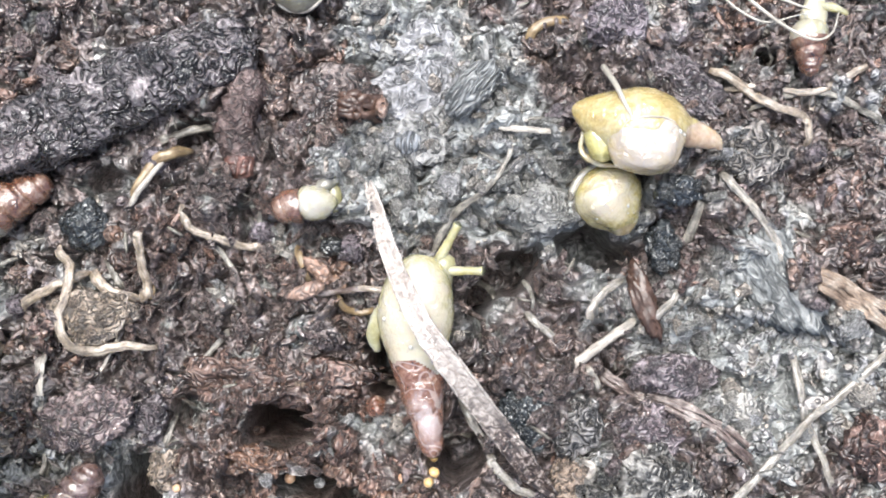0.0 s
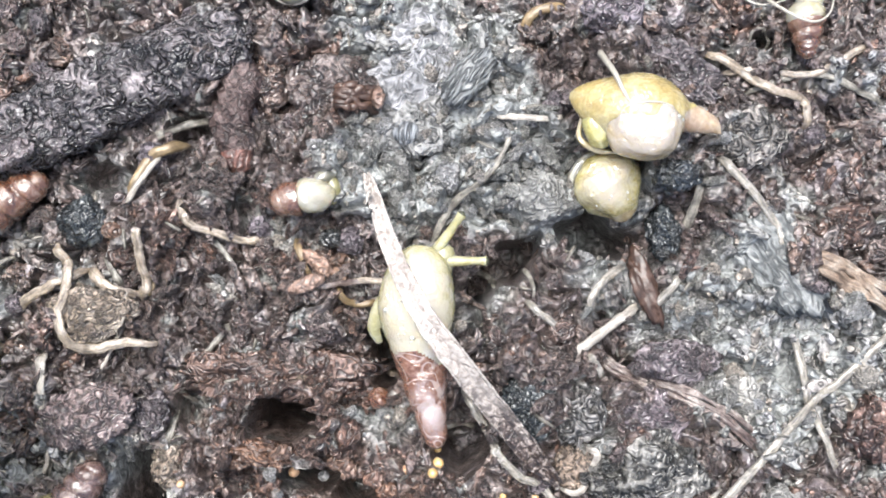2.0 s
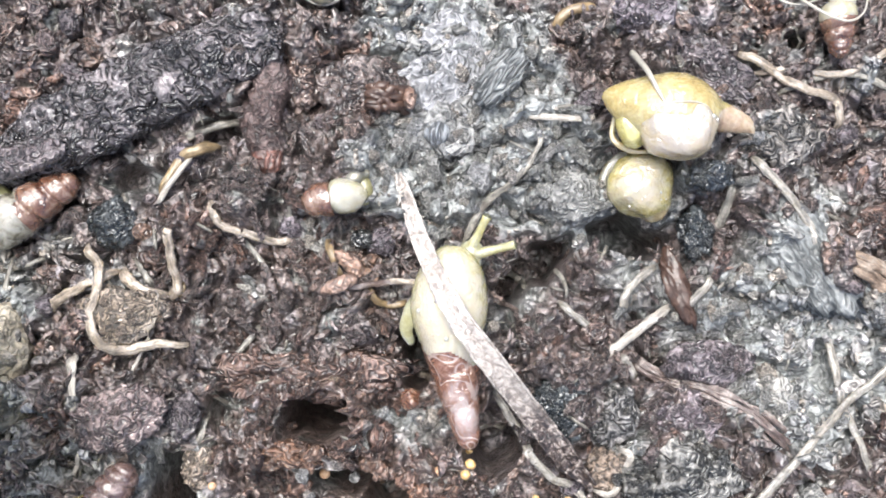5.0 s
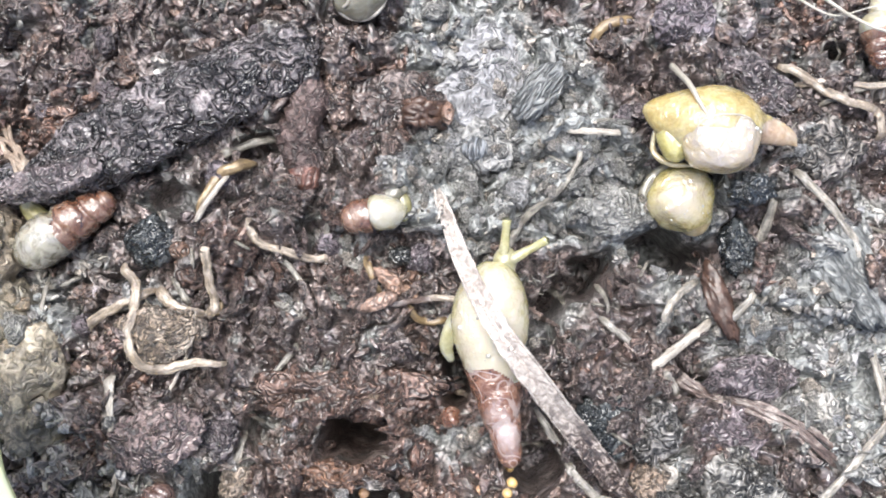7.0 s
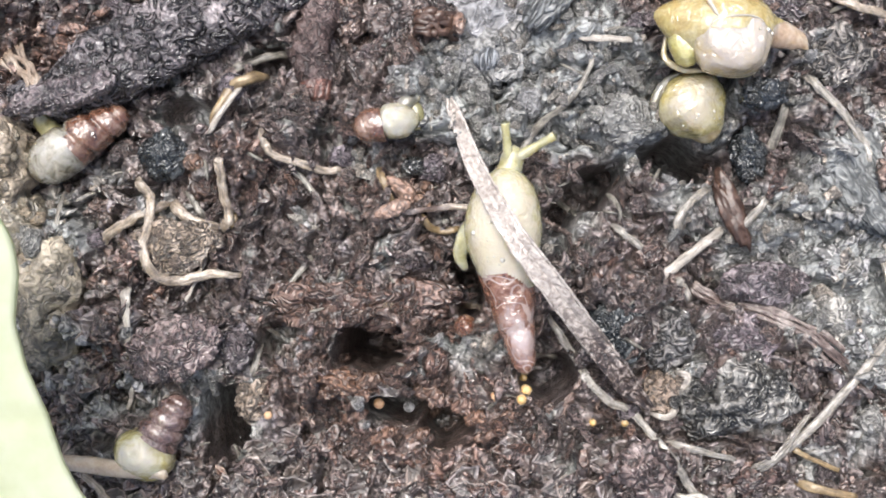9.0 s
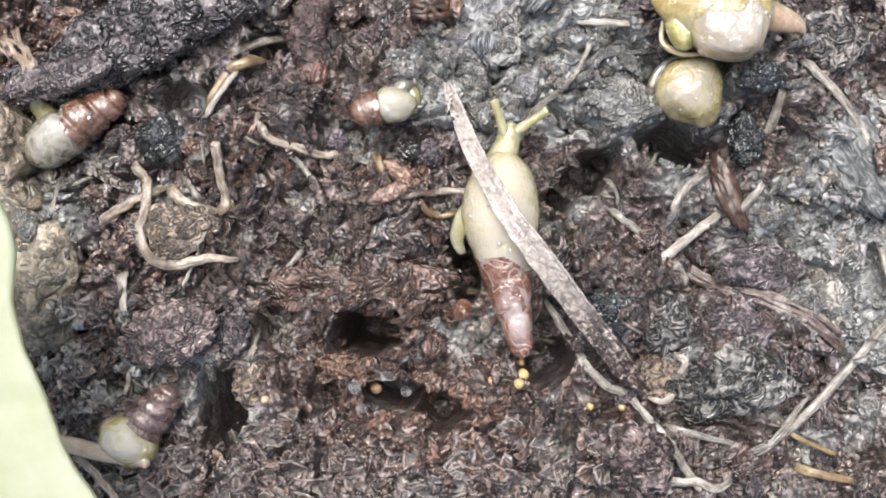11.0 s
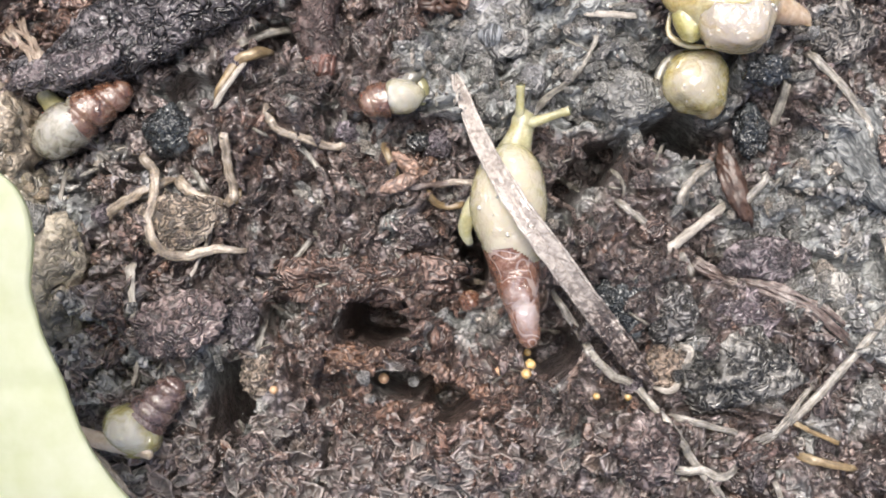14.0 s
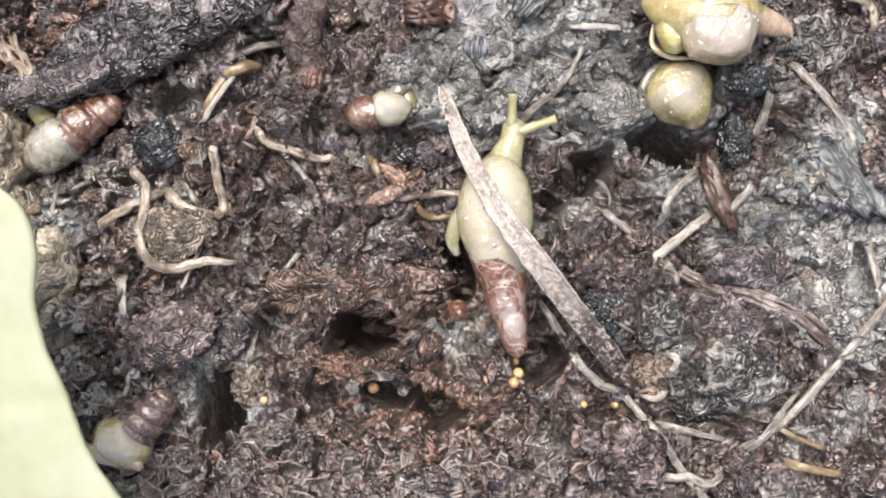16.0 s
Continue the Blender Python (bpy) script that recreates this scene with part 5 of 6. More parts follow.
def main_snail():
    s = new("snail")
    x, y = (2.52, -2.33)
    s.matrix_world = mm(x, y, 0)
    local = lambda p, h: Vector((p[0] - x, p[1] - y, h))
    axis = spline([local((4.02, -9.85), 1.35), local((3.35, -6.9), 1.7), local((2.78, -3.9), 2.0), local((2.66, -1.6), 2.1), local((2.85, 1.0), 1.9)], 24)
    spire, whorl = wound_shell(axis, ((0, 0.2), (0.02, 0.55), (0.06, 0.7), (0.15, 0.88), (0.3, 1.22), (0.43, 1.52), (0.5, 1.72), (0.6, 1.98), (0.68, 2.06), (0.76, 2.0), (0.82, 1.92), (0.9, 1.66), (0.96, 1.22), (1, 0.65)), 6.2, 0.11, 0.43)
    part("spire", spire, MAINSPIRE, s, "reddish brown glossy spire with painted pale highlight")
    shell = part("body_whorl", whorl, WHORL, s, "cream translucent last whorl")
    bubbles(shell, s, 15, 4, lambda p: p.z > 2.7 and p.x < 0.2 and -2.0 < p.y < 2.2)
    foot = soft([local((0.62, -4.3), 0.9), local((0.35, -3.5), 1.2), local((0.62, -2.5), 1.5), local((1.3, -1.3), 1.6), local((2.3, 0.1), 1.5)], lambda t: 0.08 + 0.36 * math.sin(math.pi * min(1, t * 0.8 + 0.1)), 0.4)
    part("foot", foot, FLESH, s, "yellow fleshy foot edge")
    neck = tube([Vector((-0.05 - 0.85 * (1 - k / 10) ** 1.5, -2.6 + k * 0.3, 0.0)) for k in range(11)], lambda t: float(np.interp(t, (0, 0.3, 0.45, 0.6, 0.75, 0.88, 1), (0.95, 0.95, 0.84, 0.72, 0.63, 0.67, 0.5))), 24, 0.85, 2.0, 0.05)
    head = part("head", neck, FLESH, s, "yellow-green stretching head")
    horns = []
    for k in range(2):
        bm = tube([Vector((0, 2.55 * i / 16, 0)) for i in range(17)], lambda t: 0.36 - 0.14 * min(1, t * 1.6) + 0.05 * max(0, t - 0.85) * 6, 16, 1.0, 3.0 + k, 0.03)
        for f in bm.faces:
            if f.calc_center_median().y > 2.6:
                f.material_index = 1
        horns.append(part("tentacle", bm, (FLESH, EYE), head))
    tagged(s, "pale yellow awl snail with reddish brown spire, dry blade across", "snail")
    return head, horns


def snail(label, at, apex, mouth, r0, r1, half, centre, spire_mat, whorl_mat, turns=4.5, flesh=(), seed=1.0, h=1.4, taper=0.0):
    s = new("snail")
    x, y = at[:2]
    s.matrix_world = mm(x, y, around(x, y, 1.0, 0.6))
    local = lambda p, z: Vector((p[0] - x, p[1] - y, z))
    a, m = local(apex, h), local(mouth, h)
    d = m - a
    turn = math.atan2(-d.x, d.y)
    part("spire", spire_mesh(d.length, r0, r1, turns, a, turn, 0.19 if turns > 3 else 0.13 if turns > 1 else 0.02), spire_mat, s)
    part("body_whorl", whorl_mesh(half, seed, local(centre, h + 0.1), turn, 0.18, taper), whorl_mat, s)
    for name, pts, r, z in flesh:
        part(name, soft([local(p, z) for p in pts], lambda t, r=r: r * (0.6 + 0.4 * math.sin(math.pi * min(1, t + 0.15))), 0.75, seed), FLESH if name == "tentacle" else OLIVE if name == "mantle" else GLASSY if name == "lip" else TANFLESH if name == "sole" else PALEFLESH, s)
    return tagged(s, label, "snail")


HEAD, HORNS = main_snail()


def ochre_snail():
    """Ochre body drawn out to a nose, a pinkish white whorl on its back, a thin pointed tail of shell."""
    s = new("snail")
    x, y = 13.81, 8.28
    s.matrix_world = mm(x, y, around(x, y, 1.0, 0.6))
    at = lambda *rows: [Vector((a - x, b - y, z)) for a, b, z in rows]
    axis = spline(at((18.5, 7.5, 1.4), (17.9, 7.95, 1.5), (16.4, 8.3, 1.8), (14.4, 8.45, 2.0), (12.6, 8.75, 1.9), (10.45, 9.35, 1.4)), 20)
    tail, body = wound_shell(axis, ((0, 0.04), (0.08, 0.24), (0.2, 0.5), (0.3, 0.7), (0.4, 0.88), (0.43, 1.3), (0.5, 1.8), (0.6, 2.12), (0.7, 2.12), (0.8, 1.75), (0.9, 1.2), (0.97, 0.62), (1, 0.2)), 1.0, 0.0, 0.4, 3.0, squash=0.8, knobs=0.12)
    part("spire", tail, BLUSHSPIRE, s, "thin pinkish pointed end of the shell")
    part("body", body, YELLOW, s)
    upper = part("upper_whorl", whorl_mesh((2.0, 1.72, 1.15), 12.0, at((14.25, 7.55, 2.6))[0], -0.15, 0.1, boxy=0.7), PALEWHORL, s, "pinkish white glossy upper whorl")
    bubbles(upper, s, 9, 6, lambda p: p.z > 2.6 and p.x > 1.5 and p.y > -0.6)
    part("mantle_lobe", whorl_mesh((0.78, 1.15, 0.8), 14.0, at((11.95, 7.6, 1.75))[0], 0.45, 0.2, boxy=0.85), LIMEFLESH, s, "bright yellow fleshy lobe")
    part("rim", soft(at((11.1, 8.2, 1.1), (11.1, 7.1, 1.0), (12.0, 6.5, 1.0), (13.0, 6.4, 1.1)), lambda t: 0.2 - 0.1 * abs(2 * t - 1), 0.7, 5.0), TIPSHELL, s, "tan translucent shell rim")
    part("skirt", soft(at((13.0, 6.5, 1.4), (14.4, 6.3, 1.4), (15.5, 6.45, 1.4), (15.9, 7.0, 1.5)), lambda t: 0.15 + 0.2 * math.sin(math.pi * (0.1 + 0.8 * t)), 0.7, 6.0), TIPSHELL, s, "tan shell edge under the white whorl")
    return tagged(s, "ochre yellow snail with a pinkish pointed spire", "snail")


def young_snail():
    s = new("snail")
    x, y = 12.92, 4.77
    s.matrix_world = mm(x, y, around(x, y, 1.0, 0.6))
    at = lambda *rows: [Vector((a - x, b - y, z)) for a, b, z in rows]
    axis = spline(at((14.0, 2.95, 1.2), (13.4, 3.9, 1.5), (12.7, 5.0, 1.6), (11.85, 6.2, 1.4)), 24)
    tip, body = wound_shell(axis, ((0, 0.35), (0.06, 0.7), (0.2, 1.05), (0.4, 1.7), (0.6, 2.02), (0.75, 1.9), (0.9, 1.25), (1, 0.5)), 1.0, 0.0, 0.16, 8.0, squash=0.85, knobs=0.26)
    part("tip", tip, TIPSHELL, s, "tan translucent tip")
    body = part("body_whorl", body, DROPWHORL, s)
    bubbles(body, s, 9, 8, lambda p: p.z > 2.2 and p.y < -0.4)
    part("lip", soft(at((11.15, 3.9, 0.9), (10.95, 5.2, 0.9), (11.8, 6.3, 0.9), (13.1, 6.5, 0.9)), lambda t: 0.3, 0.7, 5.0), GLASSY, s, "grey glassy shell lip")
    return tagged(s, "round pale yellow young snail below the ochre one", "snail")


OCHRE_SNAIL = ochre_snail()
young_snail()
snail("tiny snail with a brown spire and cream whorl", (-3.72, 3.59, 1.8), (-5.48, 3.07, 1.8), (-3.86, 3.4, 1.8), 0.85, 1.0, (0.95, 1.15, 0.9), (-3.05, 3.55, 1.8), SPIRE, TINYWHORL, 1.6,
      [("lip", [(-3.1, 4.2), (-2.5, 4.6), (-2.0, 4.85)], 0.42, 1.0), ("mantle", [(-2.3, 4.5), (-2.05, 3.9), (-2.1, 3.2)], 0.4, 0.8)], 4.0, 1.0, 0.2)


def bark_snail():
    s = new("snail")
    x, y = -20.8, 2.6
    s.matrix_world = mm(x, y, around(x, y, 1.0, 0.6))
    at = lambda *rows: [Vector((a - x, b - y, z)) for a, b, z in rows]
    axis = spline(at((-18.2, 4.1, 1.2), (-19.5, 3.3, 1.3), (-21.0, 2.35, 1.4), (-22.3, 1.35, 1.3), (-23.3, 0.5, 1.1)), 18)
    spire, whorl = wound_shell(axis, ((0, 0.3), (0.03, 0.62), (0.1, 0.82), (0.25, 1.05), (0.45, 1.28), (0.6, 1.42), (0.75, 1.38), (0.88, 1.15), (0.96, 0.8), (1, 0.5)), 5.0, 0.3, 0.5, 21.0, squash=0.9)
    part("spire", spire, SPIRE, s, "red-brown glossy spire")
    part("body_whorl", whorl, PEARLWHITE, s, "whitish translucent last whorl")
    part("mantle", soft(at((-22.1, 2.6, 1.2), (-22.8, 3.3, 1.1), (-23.3, 3.7, 0.9)), lambda t: 0.62 - 0.15 * t, 0.7, 5.0), OLIVE, s, "olive head drawn in")
    return tagged(s, "red-brown snail with a pearly whorl beside the bark", "snail")


bark_snail()
CRAWLER = snail("dark brown snail with a pearly grey whorl near the leaf", (-16.4, -14.52, 1.8), (-14.59, -11.7, 1.8), (-16.31, -14.06, 1.8), 0.75, 1.35, (1.75, 1.4, 1.5), (-16.91, -14.83, 1.8), DARKSPIRE, PEARLOLIVE, 4.0,
      [("sole", [(-21.8, -14.9), (-19.6, -15.2), (-17.6, -15.5), (-16.4, -15.65), (-15.5, -15.85)], 0.47, 2.3)], 6.0, 1.4)
snail("pinkish brown snail with its pale head stretched out", (23.54, 14.13, 1.8), (23.57, 12.05, 1.8), (23.42, 14.19, 1.8), 0.35, 1.12, (1.02, 0.95, 0.95), (23.38, 14.43, 1.8), SPIRE, PEARL, 3.5,
      [("body", [(23.46, 14.59, 1.8), (23.54, 15.67, 1.8), (23.57, 17.06, 1.8)], 0.72, 1.5), ("tentacle", [(23.83, 15.84, 1.8), (24.53, 15.78, 1.8), (25.23, 15.51, 1.8)], 0.25, 1.8)], 7.0, 1.2)


def empty_shell():
    s = new("empty_shell")
    x, y = (-4.94, 15.67)
    s.matrix_world = mm(x, y, around(x, y, 1.0, 0.6))
    part("whorl", whorl_mesh((1.5, 1.5, 1.2), 8.0, (0, 0, 0.9)), GLASSY, s)
    part("lip", tube([Vector((1.45 * math.cos(a), 1.45 * math.sin(a), 0.9)) for a in np.linspace(-2.6, 0.6, 22)], lambda t: 0.13, 8, 1, 1.0), STRAW, s, "pale shell rim")
    part("seam", tube([Vector((-0.75 + 0.12 * k, -1.0 + 0.05 * k * k, 1.75 + 0.06 * k)) for k in range(7)], lambda t: 0.09, 8, 1, 1.0), STRAW, s, "pale shell seam")
    return tagged(s, "round glassy pale empty snail shell", "snail shell")


empty_shell()


def tiny_shell():
    s = new("baby_shell")
    x, y = (0.66, -7.4)
    s.matrix_world = mm(x, y, around(x, y, 0.6, 0.6) + 0.3)
    for k in range(3):
        part("whorl", whorl_mesh((0.6 - 0.12 * k, 0.62 - 0.12 * k, 0.5 - 0.05 * k), 9.0 + k, (0.05 * k, -0.04 * k, 0.16 * k), 0.7 * k), SPIRE, s)
    return tagged(s, "tiny coiled orange-brown baby snail shell", "snail shell")


tiny_shell()

for p, r, mat, label in (((3.97, -10.31), 0.23, EGG, "bright orange bead below the snail"), ((4.05, -10.85), 0.34, EGG, "orange bead below the snail"), ((3.8, -11.3), 0.3, EGG, "bright orange bead below the snail"),
                         ((2.37, -11.21), 0.3, PALEEGG, "pale orange bead on humus"), ((-4.11, -11.9), 0.34, PALEEGG, "pale orange bead in a hollow"), ((-2.42, -12.05), 0.34, SILT, "grey bead in a hollow"),
                         ((5.08, -12.33), 0.15, PALEEGG, "tiny pinkish bead on humus"), ((7.67, -12.49), 0.22, EGG, "small orange bead on humus"), ((9.46, -12.54), 0.24, EGG, "small orange bead on humus"),
                         ((-9.94, -12.4), 0.25, PALEEGG, "pale bead on a tan clod")):
    r *= 0.92
    bm = lump((r, r, r), r * 40, 0.06, 1.0, 3)
    ob = obj("bead", bm, mat)
    ob.matrix_world = mm(*p, max(-1.2, around(*p, 0.4, 0.6)) + r * 0.8)
    tagged(ob, label, "bead", "orange beads")


def hair(name, label, pts, r, mat=THREAD):
    path = spline(pts, 10)
    mid = path[len(path) // 2].copy()
    bm = tube([p - mid for p in path], lambda s: r * (1 - 0.65 * s), 8, 1.0, 1.0, 0.1)
    ob = obj(name, bm, mat)
    ob.matrix_world = mm(*mid)
    return tagged(ob, label, "plant fibre")


top = OCHRE_SNAIL.matrix_world.translation.z / MM
hair("fibre", "stiff pale fibre stuck on the yellow shell", [(12.15, 11.9, 1.2), (12.5, 10.4, top + 2.9), (12.95, 9.3, top + 3.5), (13.4, 8.5, top + 3.6)], 0.2)
hair("fibre", "fine pale thread over the yellow shell", [(12.7, 7.3, top + 3.1), (13.1, 8.4, top + 3.55), (14.4, 8.7, top + 3.7), (15.5, 8.55, top + 3.4), (16.0, 7.8, top + 3.0)], 0.08)
hair("fibre", "thin pale thread looping round a snail", [((17.97, 16.39, 1.5)), ((19.17, 15.36, 1.5)), ((20.69, 14.69, 1.6)), ((22.01, 14.9, 2.2)), ((23.06, 15.15, 2.6))], 0.085)
hair("fibre", "pale thread looping over a snail", [((19.69, 16, 1.5)), ((21.02, 14.79, 2)), ((22.09, 13.74, 3)), ((23.06, 13.44, 3.2)), ((23.85, 13.97, 3)), ((24.32, 15.19, 2.4))], 0.11)
hair("fibre", "pale thread near the top snail", [((21.15, 16.24, 1.4)), ((22.1, 15.71, 1.8)), ((22.89, 15.33, 2.2))], 0.12)
hair("fibre", "pale thread near the top snail", [((21.58, 16.73, 1.4)), ((22.39, 16.19, 1.8)), ((23.02, 15.8, 2.2))], 0.12)


# ---- the pale leaf that leans in ----
def leaf():
    s = new("leaf")
    s.matrix_world = mm(0, 0, 0)
    bm = bmesh.new()
    rim = spline([(-20.83, -1.45, 12.2), (-19.29, -2.71, 12.2), (-18.64, -4.62, 12.1), (-18.72, -6.85, 12), (-18.27, -8.82, 11.9), (-17.39, -10.78, 11.8), (-16.81, -12.39, 11.7), (-16.01, -14.12, 11.6), (-14.66, -15.98, 11.4), (-12.81, -17.72, 11.2)], 6)
    rows = []
    for i, p in enumerate(rim):
        top = [bm.verts.new(p + Vector((-k, -0.08 * k, 0.25 * math.sin(min(k, 4) * 0.6) - 0.02 * k * k + 0.15 * noise.noise((i * 0.3, k, 1))))) for k in (0, 0.2, 0.9, 2.5, 4.5, 6.5, 8.5)]
        low = [bm.verts.new(v.co + Vector((0.02, 0, -0.3))) for v in top]
        rows.append((top, low))
    for (a, b), (c, d) in zip(rows, rows[1:]):
        for k in range(6):
            bm.faces.new((a[k], a[k + 1], c[k + 1], c[k]))
            bm.faces.new((b[k + 1], b[k], d[k], d[k + 1]))
        bm.faces.new((a[0], c[0], d[0], b[0]))
        bm.faces.new((a[-1], b[-1], d[-1], c[-1]))
    for a, b in (rows[0], rows[-1]):
        bm.faces.new(a + b[::-1])
    vein = [r[0][5].co + Vector((0, 0, 0.02)) for r in rows]
    part("blade", bm, LEAF, s)
    part("midrib", tube(vein, lambda t: 0.12 + 0.2 * t, 10, 0.7, 2.0, 0.05), LEAF, s)
    part("stalk", tube(spline([vein[-1], vein[-1] + Vector((-0.5, -3, -1.5)), vein[-1] + Vector((-1.5, -6, -6)), vein[-1] + Vector((-2, -7.5, -12.5))], 8), lambda t: 0.34, 12, 1.0, 3.0, 0.05), LEAF, s, "pale green leaf stalk")
    return tagged(s, "broad pale yellow-green leaf leaning over the soil", "leaf")


LEAF_OB = leaf()

# ---- loose crumbs ----
CLODS = [lump((1, 1, 0.8), 50 + k * 1.7, 0.36, 1.2, 3) for k in range(10)]
meshes = []
for k, bm in enumerate(CLODS):
    me = bpy.data.meshes.new("soil_crumb")
    bmesh.ops.scale(bm, vec=(MM, MM, MM), verts=bm.verts)
    bm.to_mesh(me)
    bm.free()
    me.materials.append((HUMUS, HUMUS, HUMUS, PURPLE, HUMUS, SILT, RUST, HUMUS, TAN, PURPLE)[k])
    me.shade_smooth()
    meshes.append(me)
rc = random.Random(11)
LOOK = ("dark brown crumb of humus", "dark brown crumb of humus", "dark brown crumb of humus", "purplish grey crumb of soil", "dark brown crumb of humus", "grey crumb of silt", "rusty brown crumb of humus", "dark brown crumb of humus", "tan crumb of soil", "purplish grey crumb of soil")
for i in range(240):
    x, y, r = rc.uniform(-27, 30), rc.uniform(-20, 18), rc.uniform(0.35, 0.85)
    grey_here, rust_here = kind_at(x, y)
    k = 5 if grey_here > 0.55 else rc.choice((6, 6, 0, 8)) if rust_here > 0.55 else rc.choice((0, 1, 2, 3, 4, 7, 9))
    if in_hollow(x, y, r) or (abs(x - 0.1) < 1.2 and abs(y - 4.3) < 1.5):
        continue
    ob = new("soil_crumb", meshes[k])
    ob.matrix_world = mm(x, y, around(x, y, r * 0.6, 0.5) + r * 0.15, rc.uniform(-30, 30), rc.uniform(-30, 30), rc.uniform(0, 360)) @ Matrix.Diagonal((r, r * rc.uniform(0.6, 1), r, 1))
    tagged(ob, LOOK[k], "soil crumb", "soil crumbs")


def plate(seed):
    """A thin broken piece of leaf: an uneven polygon, slightly cupped, with a worn edge."""
    r = random.Random(seed)
    bm = bmesh.new()
    m = r.randint(7, 9)
    turn, bend, slim = r.uniform(0, 1), r.uniform(-0.16, 0.16), r.uniform(0.36, 0.68)
    rim = []
    for k in range(m):
        a = turn + 2 * math.pi * (k + r.uniform(-0.3, 0.3)) / m
        q = r.uniform(0.7, 1.05)
        rim.append(Vector((q * math.cos(a), slim * q * math.sin(a), 0)))
    cup = lambda p, h: bm.verts.new((p.x, p.y, h + bend * p.x * p.x + 0.1 * noise.noise((p.x * 2, p.y * 2, seed))))
    low, edge, top, inner = [[cup(p * q, h) for p in rim] for q, h in ((0.97, -0.07), (1.0, 0.02), (0.93, 0.07), (0.78, 0.03))]
    for a, b in ((low, edge), (edge, top), (top, inner)):
        for k in range(m):
            bm.faces.new((a[k], a[(k + 1) % m], b[(k + 1) % m], b[k])).material_index = 1
    hub = cup(Vector((0.1, 0.05, 0)), 0.03)
    for k in range(m):
        bm.faces.new((inner[k], inner[(k + 1) % m], hub))
    bm.faces.new(low[::-1])
    bmesh.ops.recalc_face_normals(bm, faces=bm.faces)
    return bm


FLAKES = []
for k in range(9):
    bm = plate(80 + k)
    me = bpy.data.meshes.new("leaf_flake")
    bmesh.ops.scale(bm, vec=(MM, MM, MM), verts=bm.verts)
    bm.to_mesh(me)
    bm.free()
    me.shade_smooth()
    me.materials.append((FLAKE, FLAKE, GREYFLAKE, FLAKE, RUST, GREYFLAKE, FLAKE, FLAKE, RUST)[k])
    me.materials.append(WORNEDGE)
    FLAKES.append(me)
low, high, near, far = (-23.77, -21.15), (9.93, -13.21), (-23.22, -18.01), (-7.58, -7.66)
for i in range(290):
    a, b = (low, high) if i < 215 else (near, far)
    x, y, r = rc.uniform(a[0], b[0]), rc.uniform(a[1], b[1]), rc.uniform(0.5, 1.4)
    if in_hollow(x, y, r * 0.7):
        continue
    ob = new("leaf_flake", FLAKES[i % 9])
    ob.matrix_world = mm(x, y, around(x, y, r * 0.6, 0.7), rc.uniform(-16, 16), rc.uniform(-14, 14), rc.gauss(-5, 40)) @ Matrix.Diagonal((r, r, r, 1))
    tagged(ob, ("pinkish brown flake of rotten leaf", "grey flake of rotten leaf", "rusty brown flake of rotten leaf")[(0, 0, 1, 0, 2, 1, 0, 0, 2)[i % 9]], "leaf flake", "leaf flakes")


def crumbs(name, label, count, r0, r1, material, seed, keep=lambda x, y, q: True, long=1.0, piece="", piece_material=None):
    """Countless grains as one mesh; the 300 in the middle of the place are pieces of the ground."""
    r = np.random.default_rng(seed)
    t = bmesh.new()
    bmesh.ops.create_icosphere(t, subdivisions=1, radius=1.0)
    base = np.array([v.co[:] for v in t.verts])
    tri = np.array([[v.index for v in f.verts] for f in t.faces])
    t.free()
    shapes = []
    for k in range(8 if piece else 0):
        me = bpy.data.meshes.new(piece)
        p = base * (1 + 0.55 * (r.random((len(base), 1)) - 0.5)) * np.array([long * r.uniform(0.8, 1.2), r.uniform(0.6, 1), 0.7 if long < 2 else 0.5]) * MM
        me.from_pydata(p.tolist(), [], tri.tolist())
        me.materials.append(piece_material)
        me.shade_smooth()
        shapes.append(me)
    vs, fs, n, single = [], [], 0, 0
    while n < count:
        x, y, q = r.uniform(-29, 32), r.uniform(-22, 20), r.random()
        if not keep(x, y, q) or in_hollow(x, y, 0.15):
            continue
        rad = r0 + (r1 - r0) * r.random() ** 2.2
        if piece and single < 300 and rad > 0.22 and -14 < x < 20 and -14 < y < 12:
            ob = new(piece, shapes[single % 8])
            ob.parent = GROUND
            ob.matrix_basis = mm(x, y, level(x, y) + rad * 0.25, 0, r.uniform(-28, 28), r.uniform(0, 360)) @ Matrix.Diagonal((rad, rad, rad, 1))
            single += 1
            count -= 1
            continue
        p = base * (1 + 0.55 * (r.random((len(base), 1)) - 0.5)) * np.array([long * r.uniform(0.7, 1.2), r.uniform(0.55, 1), r.uniform(0.5, 0.9) if long < 2 else r.uniform(0.3, 0.7)]) * rad
        a, b = r.uniform(0, 6.28), r.uniform(-0.5, 0.5)
        m = np.array(Matrix.Rotation(a, 3, "Z") @ Matrix.Rotation(b, 3, "Y"))
        p = p @ m.T + np.array([x, y, level(x, y) + rad * 0.25])
        vs.append(p)
        fs.append(tri + n * len(base))
        n += 1
    me = bpy.data.meshes.new(name)
    me.from_pydata((np.concatenate(vs) * MM).tolist(), [], np.concatenate(fs).tolist())
    me.materials.append(material)
    me.shade_smooth()
    return tagged(new(name, me), label, "soil grains", kind="stuff")


